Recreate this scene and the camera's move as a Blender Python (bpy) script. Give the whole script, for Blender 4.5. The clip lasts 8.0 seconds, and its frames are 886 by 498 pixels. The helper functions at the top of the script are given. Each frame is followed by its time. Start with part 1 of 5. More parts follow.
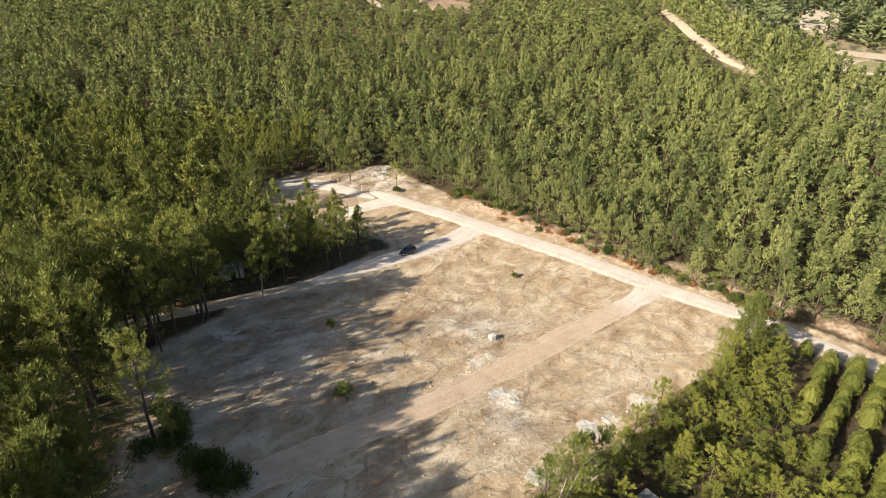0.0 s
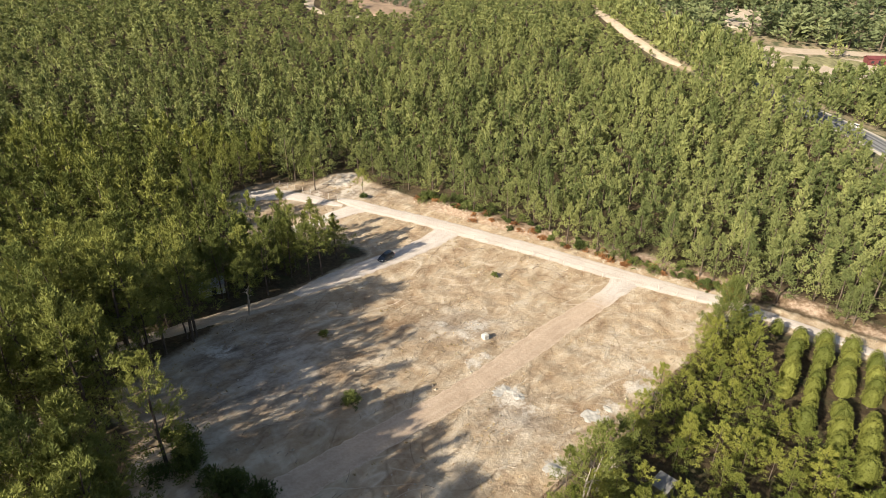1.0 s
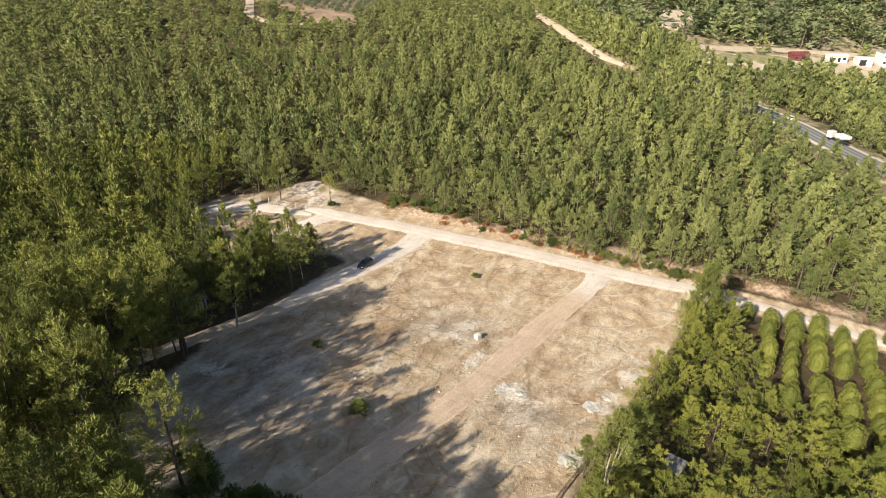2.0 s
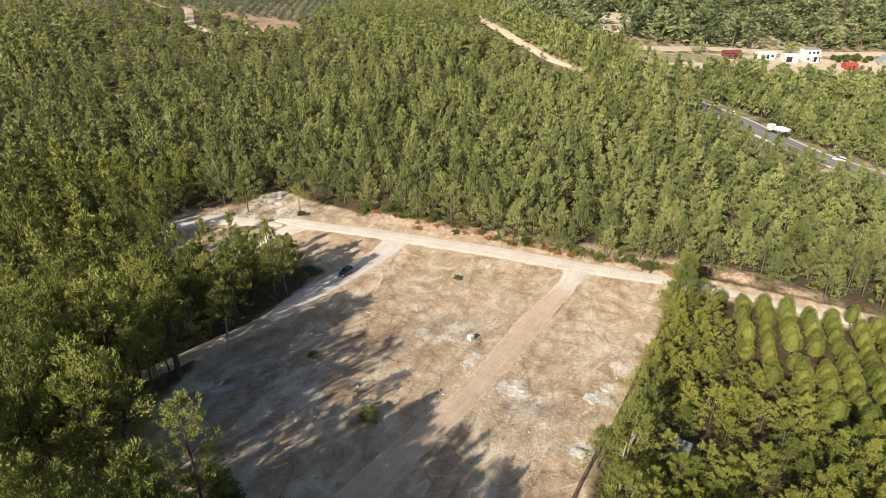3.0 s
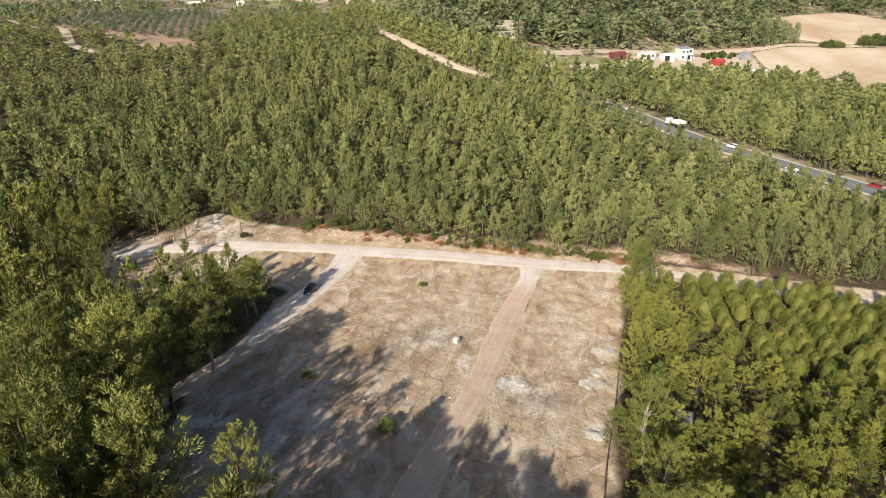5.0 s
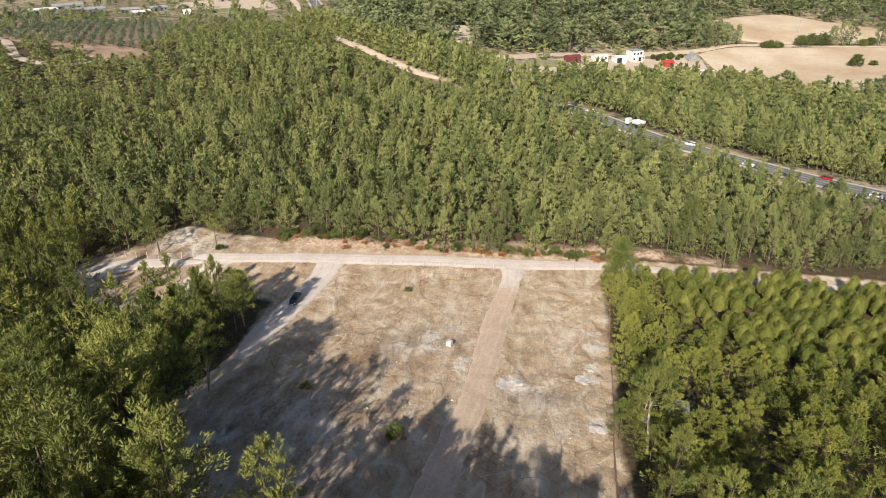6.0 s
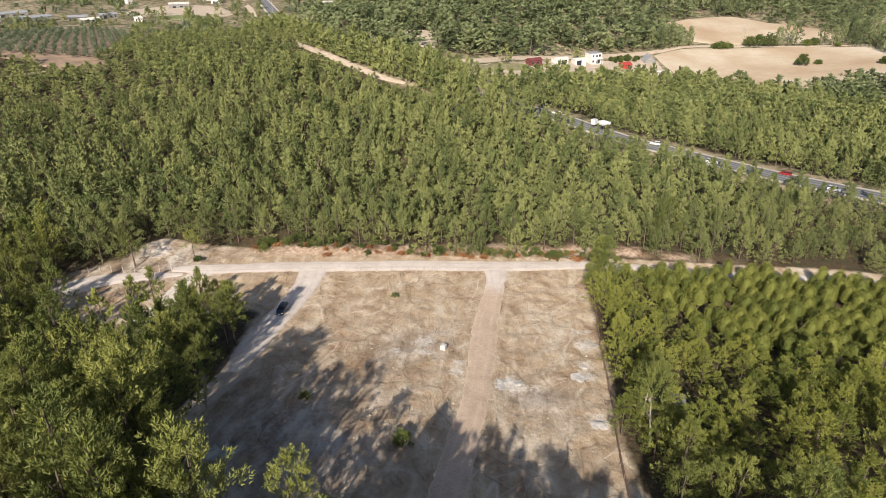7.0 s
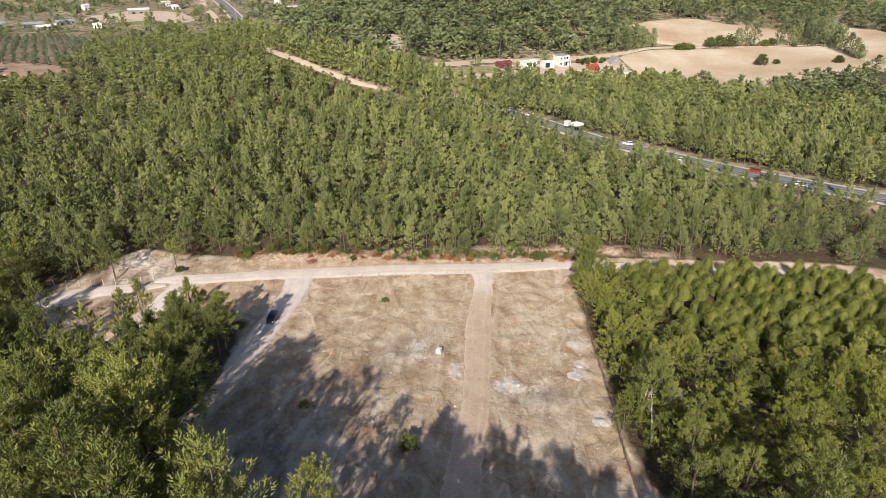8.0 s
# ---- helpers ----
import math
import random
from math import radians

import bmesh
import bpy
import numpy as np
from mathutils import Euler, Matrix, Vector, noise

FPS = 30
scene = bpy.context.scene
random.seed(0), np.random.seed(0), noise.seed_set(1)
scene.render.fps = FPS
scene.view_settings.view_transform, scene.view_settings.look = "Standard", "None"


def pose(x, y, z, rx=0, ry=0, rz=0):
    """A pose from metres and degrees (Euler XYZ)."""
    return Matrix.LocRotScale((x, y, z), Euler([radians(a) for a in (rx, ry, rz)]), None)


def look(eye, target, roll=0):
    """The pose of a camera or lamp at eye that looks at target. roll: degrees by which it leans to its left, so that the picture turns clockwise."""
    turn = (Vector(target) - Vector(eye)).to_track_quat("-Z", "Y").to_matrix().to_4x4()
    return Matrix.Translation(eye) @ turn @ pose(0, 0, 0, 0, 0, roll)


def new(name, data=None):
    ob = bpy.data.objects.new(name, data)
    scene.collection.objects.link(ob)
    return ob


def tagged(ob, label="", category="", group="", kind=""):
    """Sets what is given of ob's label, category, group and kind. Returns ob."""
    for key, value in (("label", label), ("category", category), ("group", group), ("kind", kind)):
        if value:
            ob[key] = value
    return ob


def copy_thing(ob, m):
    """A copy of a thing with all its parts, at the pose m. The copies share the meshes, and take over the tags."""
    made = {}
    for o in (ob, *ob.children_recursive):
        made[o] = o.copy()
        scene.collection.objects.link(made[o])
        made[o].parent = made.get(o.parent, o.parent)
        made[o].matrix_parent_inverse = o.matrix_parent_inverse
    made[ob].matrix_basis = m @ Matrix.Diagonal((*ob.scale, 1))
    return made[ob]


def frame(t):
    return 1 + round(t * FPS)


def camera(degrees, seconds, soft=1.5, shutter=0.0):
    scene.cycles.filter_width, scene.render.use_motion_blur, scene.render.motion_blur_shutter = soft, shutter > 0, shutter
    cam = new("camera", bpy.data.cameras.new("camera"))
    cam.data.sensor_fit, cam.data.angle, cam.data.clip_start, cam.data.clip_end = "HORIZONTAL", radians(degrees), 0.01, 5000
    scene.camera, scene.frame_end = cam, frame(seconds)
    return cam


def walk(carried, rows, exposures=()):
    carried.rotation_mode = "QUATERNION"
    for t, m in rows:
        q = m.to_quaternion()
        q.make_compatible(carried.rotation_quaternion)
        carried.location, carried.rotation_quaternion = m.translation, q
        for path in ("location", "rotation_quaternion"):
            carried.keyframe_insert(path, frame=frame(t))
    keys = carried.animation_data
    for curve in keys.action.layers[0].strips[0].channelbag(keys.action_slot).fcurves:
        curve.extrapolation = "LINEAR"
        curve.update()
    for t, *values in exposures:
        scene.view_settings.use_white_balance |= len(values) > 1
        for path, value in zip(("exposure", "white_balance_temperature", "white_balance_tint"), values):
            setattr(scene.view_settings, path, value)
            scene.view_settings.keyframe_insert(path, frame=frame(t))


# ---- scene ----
cam = camera(68.7, 8.0, soft=0.8)
METRES, EYE, TILT, LEAN, TURN = 58.0, 68.0, -29.3, 0.0, 0.0
ROWS = [
    (0.0, 0.0, 0.0, 0.0, 0.0, 0.0, 0.0),
    (0.5, -0.0766, -0.0042, -0.0015, -2.84, 0.19, 1.6),
    (1.0, -0.1523, -0.0044, 0.0003, -5.59, 0.23, 3.15),
    (1.5, -0.2258, -0.0003, 0.0024, -8.3, 0.25, 4.64),
    (3.0, -0.4381, 0.0283, 0.019, -16.21, 0.0, 9.0),
    (3.5, -0.5045, 0.0436, 0.027, -18.71, -0.21, 10.31),
    (4.0, -0.5703, 0.0619, 0.0368, -21.28, -0.47, 11.63),
    (4.5, -0.6329, 0.0818, 0.0488, -23.81, -0.79, 12.88),
    (6.0, -0.7918, 0.144, 0.0873, -30.53, -1.81, 16.11),
    (6.5, -0.8364, 0.1657, 0.1024, -32.55, -2.17, 17.0),
    (7.0, -0.8756, 0.1875, 0.1172, -34.42, -2.6, 17.8),
    (7.5, -0.9096, 0.2087, 0.1309, -36.11, -2.96, 18.53),
    (8.0, -0.9395, 0.2287, 0.1436, -37.6, -3.32, 19.15),
]
walk(cam, [(t, pose(0, 0, EYE, TILT, LEAN, TURN) @ pose(METRES * x, METRES * y, METRES * z, 90 + pitch, roll, yaw)) for t, x, y, z, yaw, pitch, roll in ROWS],
     exposures=[(0.0, 1.14, 6500, 9), (4.0, 0.95, 6300, 11), (8.0, 0.79, 6050, 14)])

# ---- sun and sky ----
SUN_AZ, SUN_EL = 231.0, 31.0          # degrees clockwise from +y, degrees above the horizon
sun_from = Vector((math.sin(radians(SUN_AZ)) * math.cos(radians(SUN_EL)), math.cos(radians(SUN_AZ)) * math.cos(radians(SUN_EL)), math.sin(radians(SUN_EL))))
sun = new("sun", bpy.data.lights.new("sun", "SUN"))
sun.data.energy, sun.data.angle, sun.data.color = 5.0, radians(0.6), (1.0, 0.9, 0.74)
sun.matrix_world = look(sun_from * 300, (0, 0, 0))
world = bpy.data.worlds.new("sky")
scene.world = world
world.use_nodes = True
sky = world.node_tree.nodes.new("ShaderNodeTexSky")
sky.sky_type, sky.sun_disc, sky.sun_elevation, sky.sun_rotation = "NISHITA", False, radians(SUN_EL), radians(SUN_AZ)
sky.dust_density = 2.0
background = world.node_tree.nodes["Background"]
background.inputs["Strength"].default_value = 0.054
world.node_tree.links.new(sky.outputs[0], background.inputs["Color"])

# ---- materials ----


class Nodes:
    """A short way to write a node material."""

    def __init__(self, name):
        self.mat = bpy.data.materials.new(name)
        self.mat.use_nodes = True
        self.tree = self.mat.node_tree
        self.bsdf = self.tree.nodes["Principled BSDF"]
        self.out = self.tree.nodes["Material Output"]
        self.bsdf.inputs["Specular IOR Level"].default_value = 0.2
        self.coord = self.tree.nodes.new("ShaderNodeTexCoord")

    def node(self, kind, **inputs):
        n = self.tree.nodes.new(kind)
        for key, value in inputs.items():
            self.put(n.inputs[key.replace("_", " ")], value)
        return n

    def put(self, socket, value):
        if isinstance(value, bpy.types.NodeSocket):
            self.tree.links.new(value, socket)
        else:
            socket.default_value = value

    def noise(self, scale, detail=4.0, rough=0.55, stretch=None, turn=0.0, distort=0.0):
        vec = self.coord.outputs["Object"]
        if stretch:
            m = self.node("ShaderNodeMapping", Vector=vec, Scale=stretch, Rotation=(0, 0, radians(turn)))
            m.vector_type = "TEXTURE"
            vec = m.outputs[0]
        n = self.node("ShaderNodeTexNoise", Vector=vec, Scale=scale, Detail=detail, Roughness=rough, Distortion=distort)
        return n.outputs["Fac"]

    def ramp(self, fac, *stops):
        r = self.node("ShaderNodeValToRGB", Fac=fac)
        els = r.color_ramp.elements
        while len(els) < len(stops):
            els.new(0.5)
        for e, (p, c) in zip(els, stops):
            e.position = p
            e.color = (*c, 1) if len(c) == 3 else c
        return r.outputs["Color"]

    def step(self, fac, low, high):
        return self.node("ShaderNodeMapRange", Value=fac, From_Min=low, From_Max=high).outputs[0]

    def mix(self, fac, a, b):
        n = self.node("ShaderNodeMix")
        n.data_type = "RGBA"
        self.put(n.inputs[0], fac)
        self.put(n.inputs[6], a if isinstance(a, bpy.types.NodeSocket) else (*a, 1))
        self.put(n.inputs[7], b if isinstance(b, bpy.types.NodeSocket) else (*b, 1))
        return n.outputs[2]

    def math(self, op, a, b=0.0):
        n = self.node("ShaderNodeMath")
        n.operation = op
        self.put(n.inputs[0], a)
        self.put(n.inputs[1], b)
        return n.outputs[0]

    def attr(self, name):
        n = self.node("ShaderNodeAttribute")
        n.attribute_name = name
        return n.outputs["Fac"]

    def bump(self, height, distance, strength=1.0):
        b = self.node("ShaderNodeBump", Height=height, Distance=distance, Strength=strength)
        self.tree.links.new(b.outputs[0], self.bsdf.inputs["Normal"])

    def done(self, colour, rough=0.9, metal=0.0):
        self.put(self.bsdf.inputs["Base Color"], colour if isinstance(colour, bpy.types.NodeSocket) else (*colour, 1))
        self.put(self.bsdf.inputs["Roughness"], rough)
        self.bsdf.inputs["Metallic"].default_value = metal
        return self.mat


def soil_material():
    m = Nodes("ground_soil")
    big, mid, fine, grit = m.noise(0.05), m.noise(0.22, 6, 0.62), m.noise(1.3, 7, 0.68), m.noise(5.0, 4, 0.7)
    swathe = m.noise(0.10, 6, 0.58, (2.3, 0.8, 1.0), 44, 1.3)
    blade = m.noise(0.34, 6, 0.6, (2.4, 0.85, 1.0), 52, 0.5)
    cut = m.noise(0.22, 6, 0.6, (0.7, 1.9, 1.0), 20, 0.8)
    form = m.math("ADD", m.math("MULTIPLY", swathe, 0.42), m.math("ADD", m.math("MULTIPLY", blade, 0.40), m.math("MULTIPLY", fine, 0.18)))
    form = m.math("ADD", m.math("MULTIPLY", form, 0.74), m.math("ADD", m.math("MULTIPLY", mid, 0.15), m.math("MULTIPLY", m.noise(0.085, 5, 0.55), 0.11)))
    dry = m.ramp(form, (0.40, (0.265, 0.170, 0.100)), (0.455, (0.375, 0.272, 0.172)), (0.505, (0.45, 0.345, 0.232)), (0.55, (0.53, 0.43, 0.31)), (0.61, (0.62, 0.53, 0.41)))
    dry = m.mix(m.math("MULTIPLY", m.step(cut, 0.56, 0.68), 0.4), dry, (0.70, 0.58, 0.42))
    dry = m.mix(m.math("MULTIPLY", m.step(cut, 0.43, 0.31), 0.5), dry, (0.23, 0.145, 0.085))
    # Curved scrapes of a digger's blade and tracks: pale or dark lines that follow one another.
    for scale, turn, wide, tone, power in ((0.06, 30, 0.012, (0.70, 0.60, 0.47), 0.6), (0.085, 70, 0.012, (0.20, 0.135, 0.08), 0.65), (0.13, 10, 0.014, (0.68, 0.58, 0.45), 0.45)):
        line = m.math("ABSOLUTE", m.math("SUBTRACT", m.math("FRACT", m.math("MULTIPLY", m.noise(scale, 1.5, 0.4, (1.8, 0.8, 1.0), turn, 0.5), 7.0)), 0.5))
        broken = m.math("MULTIPLY", m.step(line, wide * 7, 0.0), m.step(m.noise(0.12, 4, 0.6, (1, 1, 1), turn), 0.48, 0.6))
        dry = m.mix(m.math("MULTIPLY", broken, power), dry, tone)
    dry = m.mix(m.math("MULTIPLY", m.step(big, 0.55, 0.66), m.math("MULTIPLY", m.step(fine, 0.5, 0.64), 0.35)), dry, (0.27, 0.24, 0.11))
    # Greyer, darker soil; its south-west patch has the pines' shade in its colour.
    shade_grey = m.ramp(form, (0.42, (0.10, 0.074, 0.052)), (0.49, (0.235, 0.185, 0.14)), (0.57, (0.47, 0.40, 0.325)))
    dry = m.mix(m.math("MULTIPLY", m.attr("shade_grey"), m.step(mid, 0.28, 0.52)), dry, shade_grey)
    chalk = m.ramp(fine, (0.3, (0.48, 0.42, 0.34)), (0.6, (0.66, 0.60, 0.52)))
    chalk_mask = m.step(m.math("ADD", m.attr("chalk"), m.math("ADD", m.math("MULTIPLY", m.math("SUBTRACT", fine, 0.5), 1.6), m.math("MULTIPLY", m.math("SUBTRACT", blade, 0.5), 1.4))), 0.4, 0.9)
    dry = m.mix(m.math("MULTIPLY", chalk_mask, 0.8), dry, chalk)
    dry = m.mix(m.math("MULTIPLY", m.step(grit, 0.63, 0.76), 0.45), dry, (0.19, 0.13, 0.08))
    litter = m.ramp(fine, (0.32, (0.045, 0.03, 0.018)), (0.55, (0.085, 0.062, 0.034)), (0.75, (0.15, 0.11, 0.06)))
    litter = m.mix(m.step(mid, 0.5, 0.68), litter, (0.05, 0.055, 0.025))
    bank = m.ramp(m.math("ADD", m.math("MULTIPLY", fine, 0.5), m.math("MULTIPLY", mid, 0.5)), (0.38, (0.13, 0.075, 0.042)), (0.48, (0.22, 0.152, 0.102)), (0.60, (0.38, 0.292, 0.22)))
    scrub = m.mix(m.step(mid, 0.42, 0.6), m.ramp(m.noise(0.02), (0.4, (0.24, 0.185, 0.115)), (0.6, (0.36, 0.29, 0.19))), (0.085, 0.09, 0.045))
    open_mask = m.step(m.math("ADD", m.attr("cleared"), m.math("MULTIPLY", m.math("SUBTRACT", mid, 0.5), 0.7)), 0.35, 0.65)
    colour = m.mix(open_mask, litter, dry)
    colour = m.mix(m.math("MULTIPLY", m.attr("bank"), m.step(mid, 0.34, 0.54)), colour, bank)
    colour = m.mix(m.attr("scrub"), colour, scrub)
    m.bump(m.math("ADD", m.math("MULTIPLY", fine, 0.6), m.math("ADD", m.math("MULTIPLY", blade, 0.9), m.math("MULTIPLY", grit, 0.08))), 0.42, 0.8)
    return m.done(colour, 0.95)


def gravel_material(name, dark, pale, rust, amount, strewn=None):
    m = Nodes(name)
    fine, mid, rut = m.noise(2.5, 7, 0.7), m.noise(0.25, 5, 0.6), m.noise(0.3, 4, 0.6)
    colour = m.ramp(m.math("ADD", m.math("MULTIPLY", fine, 0.5), m.math("MULTIPLY", mid, 0.5)), (0.36, dark), (0.62, pale))
    across = m.attr("across")
    wheel = m.math("ABSOLUTE", m.math("SUBTRACT", m.math("ABSOLUTE", across), 0.42))
    colour = m.mix(m.math("MULTIPLY", m.step(wheel, 0.16, 0.02), m.math("MULTIPLY", m.step(rut, 0.35, 0.6), 0.35)), colour, rust)
    colour = m.mix(m.math("MULTIPLY", m.step(m.math("ADD", m.math("ABSOLUTE", across), m.math("MULTIPLY", m.math("SUBTRACT", fine, 0.5), 0.8)), 0.8, 1.05), amount), colour, rust)
    if strewn:
        colour = m.mix(m.step(m.math("ADD", m.attr("along"), m.math("MULTIPLY", m.math("SUBTRACT", m.noise(0.9, 5, 0.7), 0.5), 12.0)), 9.0, 2.0), colour, strewn)
    m.bump(fine, 0.12, 0.7)
    return m.done(colour, 0.95)


def field_material():
    m = Nodes("tilled_soil")
    big, fine = m.noise(0.018, 5, 0.55), m.noise(0.5, 6, 0.65)
    furrow = m.noise(0.35, 5, 0.6, (6.5, 0.5, 1), -40)
    mixf = m.math("ADD", m.math("MULTIPLY", big, 0.75), m.math("MULTIPLY", m.math("ADD", fine, furrow), 0.125))
    colour = m.ramp(mixf, (0.36, (0.33, 0.232, 0.146)), (0.50, (0.42, 0.335, 0.232)), (0.62, (0.505, 0.435, 0.338)))
    m.bump(furrow, 0.25, 0.6)
    return m.done(colour, 0.95)


def asphalt_material():
    m = Nodes("asphalt")
    fine, mid = m.noise(3.0, 6, 0.7), m.noise(0.12, 4, 0.6)
    across = m.math("ABSOLUTE", m.attr("across"))
    colour = m.ramp(fine, (0.3, (0.14, 0.14, 0.145)), (0.7, (0.24, 0.24, 0.24)))
    worn = m.math("ABSOLUTE", m.math("SUBTRACT", m.math("ABSOLUTE", m.math("SUBTRACT", across, 0.37)), 0.16))
    colour = m.mix(m.math("MULTIPLY", m.step(worn, 0.11, 0.04), 0.9), colour, (0.095, 0.095, 0.098))
    colour = m.mix(m.step(across, 0.70, 0.78), colour, m.mix(fine, (0.34, 0.30, 0.25), (0.54, 0.49, 0.42)))
    m.bump(mid, 0.02, 0.3)
    return m.done(colour, 0.85)


def leaf_material(name, deep, light, dry=(0.20, 0.17, 0.05), sheen=0.35):
    """Leaves let some light through; their green varies from tree to tree and from tuft to tuft."""
    m = Nodes(name)
    tint = m.math("FRACT", m.math("ADD", m.attr("tint"), m.node("ShaderNodeObjectInfo").outputs["Random"]))
    tuft = m.node("ShaderNodeNewGeometry").outputs["Random Per Island"]
    colour = m.mix(m.math("ADD", m.math("MULTIPLY", tint, 0.84), m.math("MULTIPLY", tuft, 0.16)), deep, light)
    colour = m.mix(m.math("MULTIPLY", m.step(tuft, 0.94, 0.99), 0.45), colour, dry)
    m.done(colour, 0.6)
    m.bsdf.inputs["Specular IOR Level"].default_value = 0.12
    glow = m.node("ShaderNodeBsdfTranslucent", Color=m.mix(0.5, colour, light))
    both = m.node("ShaderNodeMixShader", Fac=sheen)
    m.tree.links.new(m.bsdf.outputs[0], both.inputs[1])
    m.tree.links.new(glow.outputs[0], both.inputs[2])
    m.tree.links.new(both.outputs[0], m.out.inputs["Surface"])
    return m.mat


def bark_material(name, dark, pale):
    m = Nodes(name)
    f = m.noise(3.0, 6, 0.65, (1, 1, 4.0))
    m.bump(f, 0.08, 0.8)
    return m.done(m.ramp(f, (0.35, dark), (0.65, pale)), 0.9)


def plain_material(name, colour, rough=0.6, metal=0.0, wear=0.25, scale=1.5):
    m = Nodes(name)
    f = m.noise(scale, 6, 0.65)
    low = tuple(c * (1 - wear) for c in colour)
    m.bump(f, 0.01, 0.3)
    return m.done(m.ramp(f, (0.35, low), (0.62, colour)), rough, metal)


SOIL = soil_material()
WHITE_GRAVEL = gravel_material("white_gravel", (0.50, 0.43, 0.37), (0.675, 0.60, 0.53), (0.44, 0.33, 0.23), 0.7)
PINK_DIRT = gravel_material("pink_dirt", (0.41, 0.30, 0.208), (0.575, 0.44, 0.325), (0.63, 0.51, 0.39), 0.5, (0.62, 0.54, 0.46))
TAN_DIRT = gravel_material("tan_dirt", (0.35, 0.28, 0.205), (0.50, 0.415, 0.325), (0.36, 0.27, 0.18), 0.6)
TILLED = field_material()
ASPHALT = asphalt_material()
YOUNG_PINE = leaf_material("young_pine_needles", (0.096, 0.119, 0.027), (0.286, 0.29, 0.063), sheen=0.27)
PINE = leaf_material("pine_needles", (0.092, 0.117, 0.043), (0.288, 0.304, 0.11), sheen=0.27)
# Darker than the forest's needles: shade of the near stand in the colour.
NEAR_PINE = leaf_material("dimmed_pine_needles", (0.074, 0.096, 0.028), (0.262, 0.27, 0.07), sheen=0.27)
# Distance haze is put into the colour: bluer needles for far-off trees.
FAR_PINE = leaf_material("hazed_pine_needles", (0.09, 0.116, 0.056), (0.236, 0.262, 0.122), sheen=0.27)
DOME = leaf_material("stone_pine_needles", (0.1, 0.117, 0.028), (0.215, 0.222, 0.051), sheen=0.27)
OLIVE = leaf_material("olive_leaves", (0.10, 0.125, 0.07), (0.20, 0.225, 0.14))
BUSH = leaf_material("shrub_leaves", (0.055, 0.078, 0.026), (0.155, 0.18, 0.052))
REDBRUSH = leaf_material("withered_brush", (0.20, 0.09, 0.04), (0.38, 0.20, 0.09), (0.42, 0.30, 0.16))
STRAW = leaf_material("dry_grass", (0.26, 0.18, 0.09), (0.50, 0.385, 0.22), (0.20, 0.19, 0.08))
BARK = bark_material("pine_bark", (0.05, 0.038, 0.03), (0.15, 0.115, 0.09))
PALE_BARK = bark_material("pale_bark", (0.24, 0.20, 0.16), (0.50, 0.44, 0.37))

# ---- the lie of the land ----
HILLS = (15.3, 12.3, -9.3, 1.4, 7.3, -3.7, -12.0, -2.3, -5.1, -5.3, 8.7, -5.8, 13.3, -7.9, -15.9, 12.1, 2.1, 2.2, 7.1, 18.9, 5.9, 3.9, -6.0, -3.4, 5.7)
LEVEL, SPREAD = 1.6, 105.0


def land(x, y):
    """The height of the smooth land: broad swells every 120 m."""
    x, y = np.asarray(x, float), np.asarray(y, float)
    z = np.full(x.shape, LEVEL)
    for k, height in enumerate(HILLS):
        z = z + height * np.exp(-((x + 120 - 120 * (k % 5)) ** 2 + (y - 20 - 120 * (k // 5)) ** 2) / (2 * SPREAD ** 2))
    return z


def smooth(points, step=1.0):
    """A curve through the points (Catmull-Rom), sampled about every step metres; any number of columns."""
    p = np.array(points, float)
    p = np.vstack([2 * p[0] - p[1], p, 2 * p[-1] - p[-2]])
    out = []
    for a, b, c, d in zip(p[:-3], p[1:-2], p[2:-1], p[3:]):
        n = max(2, int(np.linalg.norm((c - b)[:2]) / step))
        t = np.linspace(0, 1, n, endpoint=False)[:, None]
        out.append(0.5 * (2 * b + (c - a) * t + (2 * a - 5 * b + 4 * c - d) * t ** 2 + (3 * b - a - 3 * c + d) * t ** 3))
    return np.vstack(out + [p[-2:-1]])


def away(x, y, line):
    """The distance from each (x, y) to a line of points, and the side (positive to the left of its run)."""
    x, y = np.asarray(x, float), np.asarray(y, float)
    best, side = np.full(x.shape, 1e9), np.zeros(x.shape)
    for (ax, ay), (bx, by) in zip(line[:-1], line[1:]):
        ux, uy = bx - ax, by - ay
        s = np.clip(((x - ax) * ux + (y - ay) * uy) / (ux * ux + uy * uy + 1e-9), 0, 1)
        d = np.hypot(x - ax - s * ux, y - ay - s * uy)
        near = d < best
        best = np.where(near, d, best)
        side = np.where(near, np.sign(ux * (y - ay) - uy * (x - ax)), side)
    return best, side


def inside(x, y, poly):
    x, y = np.asarray(x, float), np.asarray(y, float)
    hit = np.zeros(x.shape, bool)
    for (ax, ay), (bx, by) in zip(poly, poly[1:] + poly[:1]):
        cross = (ay > y) != (by > y)
        hit ^= cross & (x < (bx - ax) * (y - ay) / ((by - ay) or 1e-9) + ax)
    return hit


def soften(v, low, high):
    s = np.clip((v - low) / (high - low), 0, 1)
    return s * s * (3 - 2 * s)


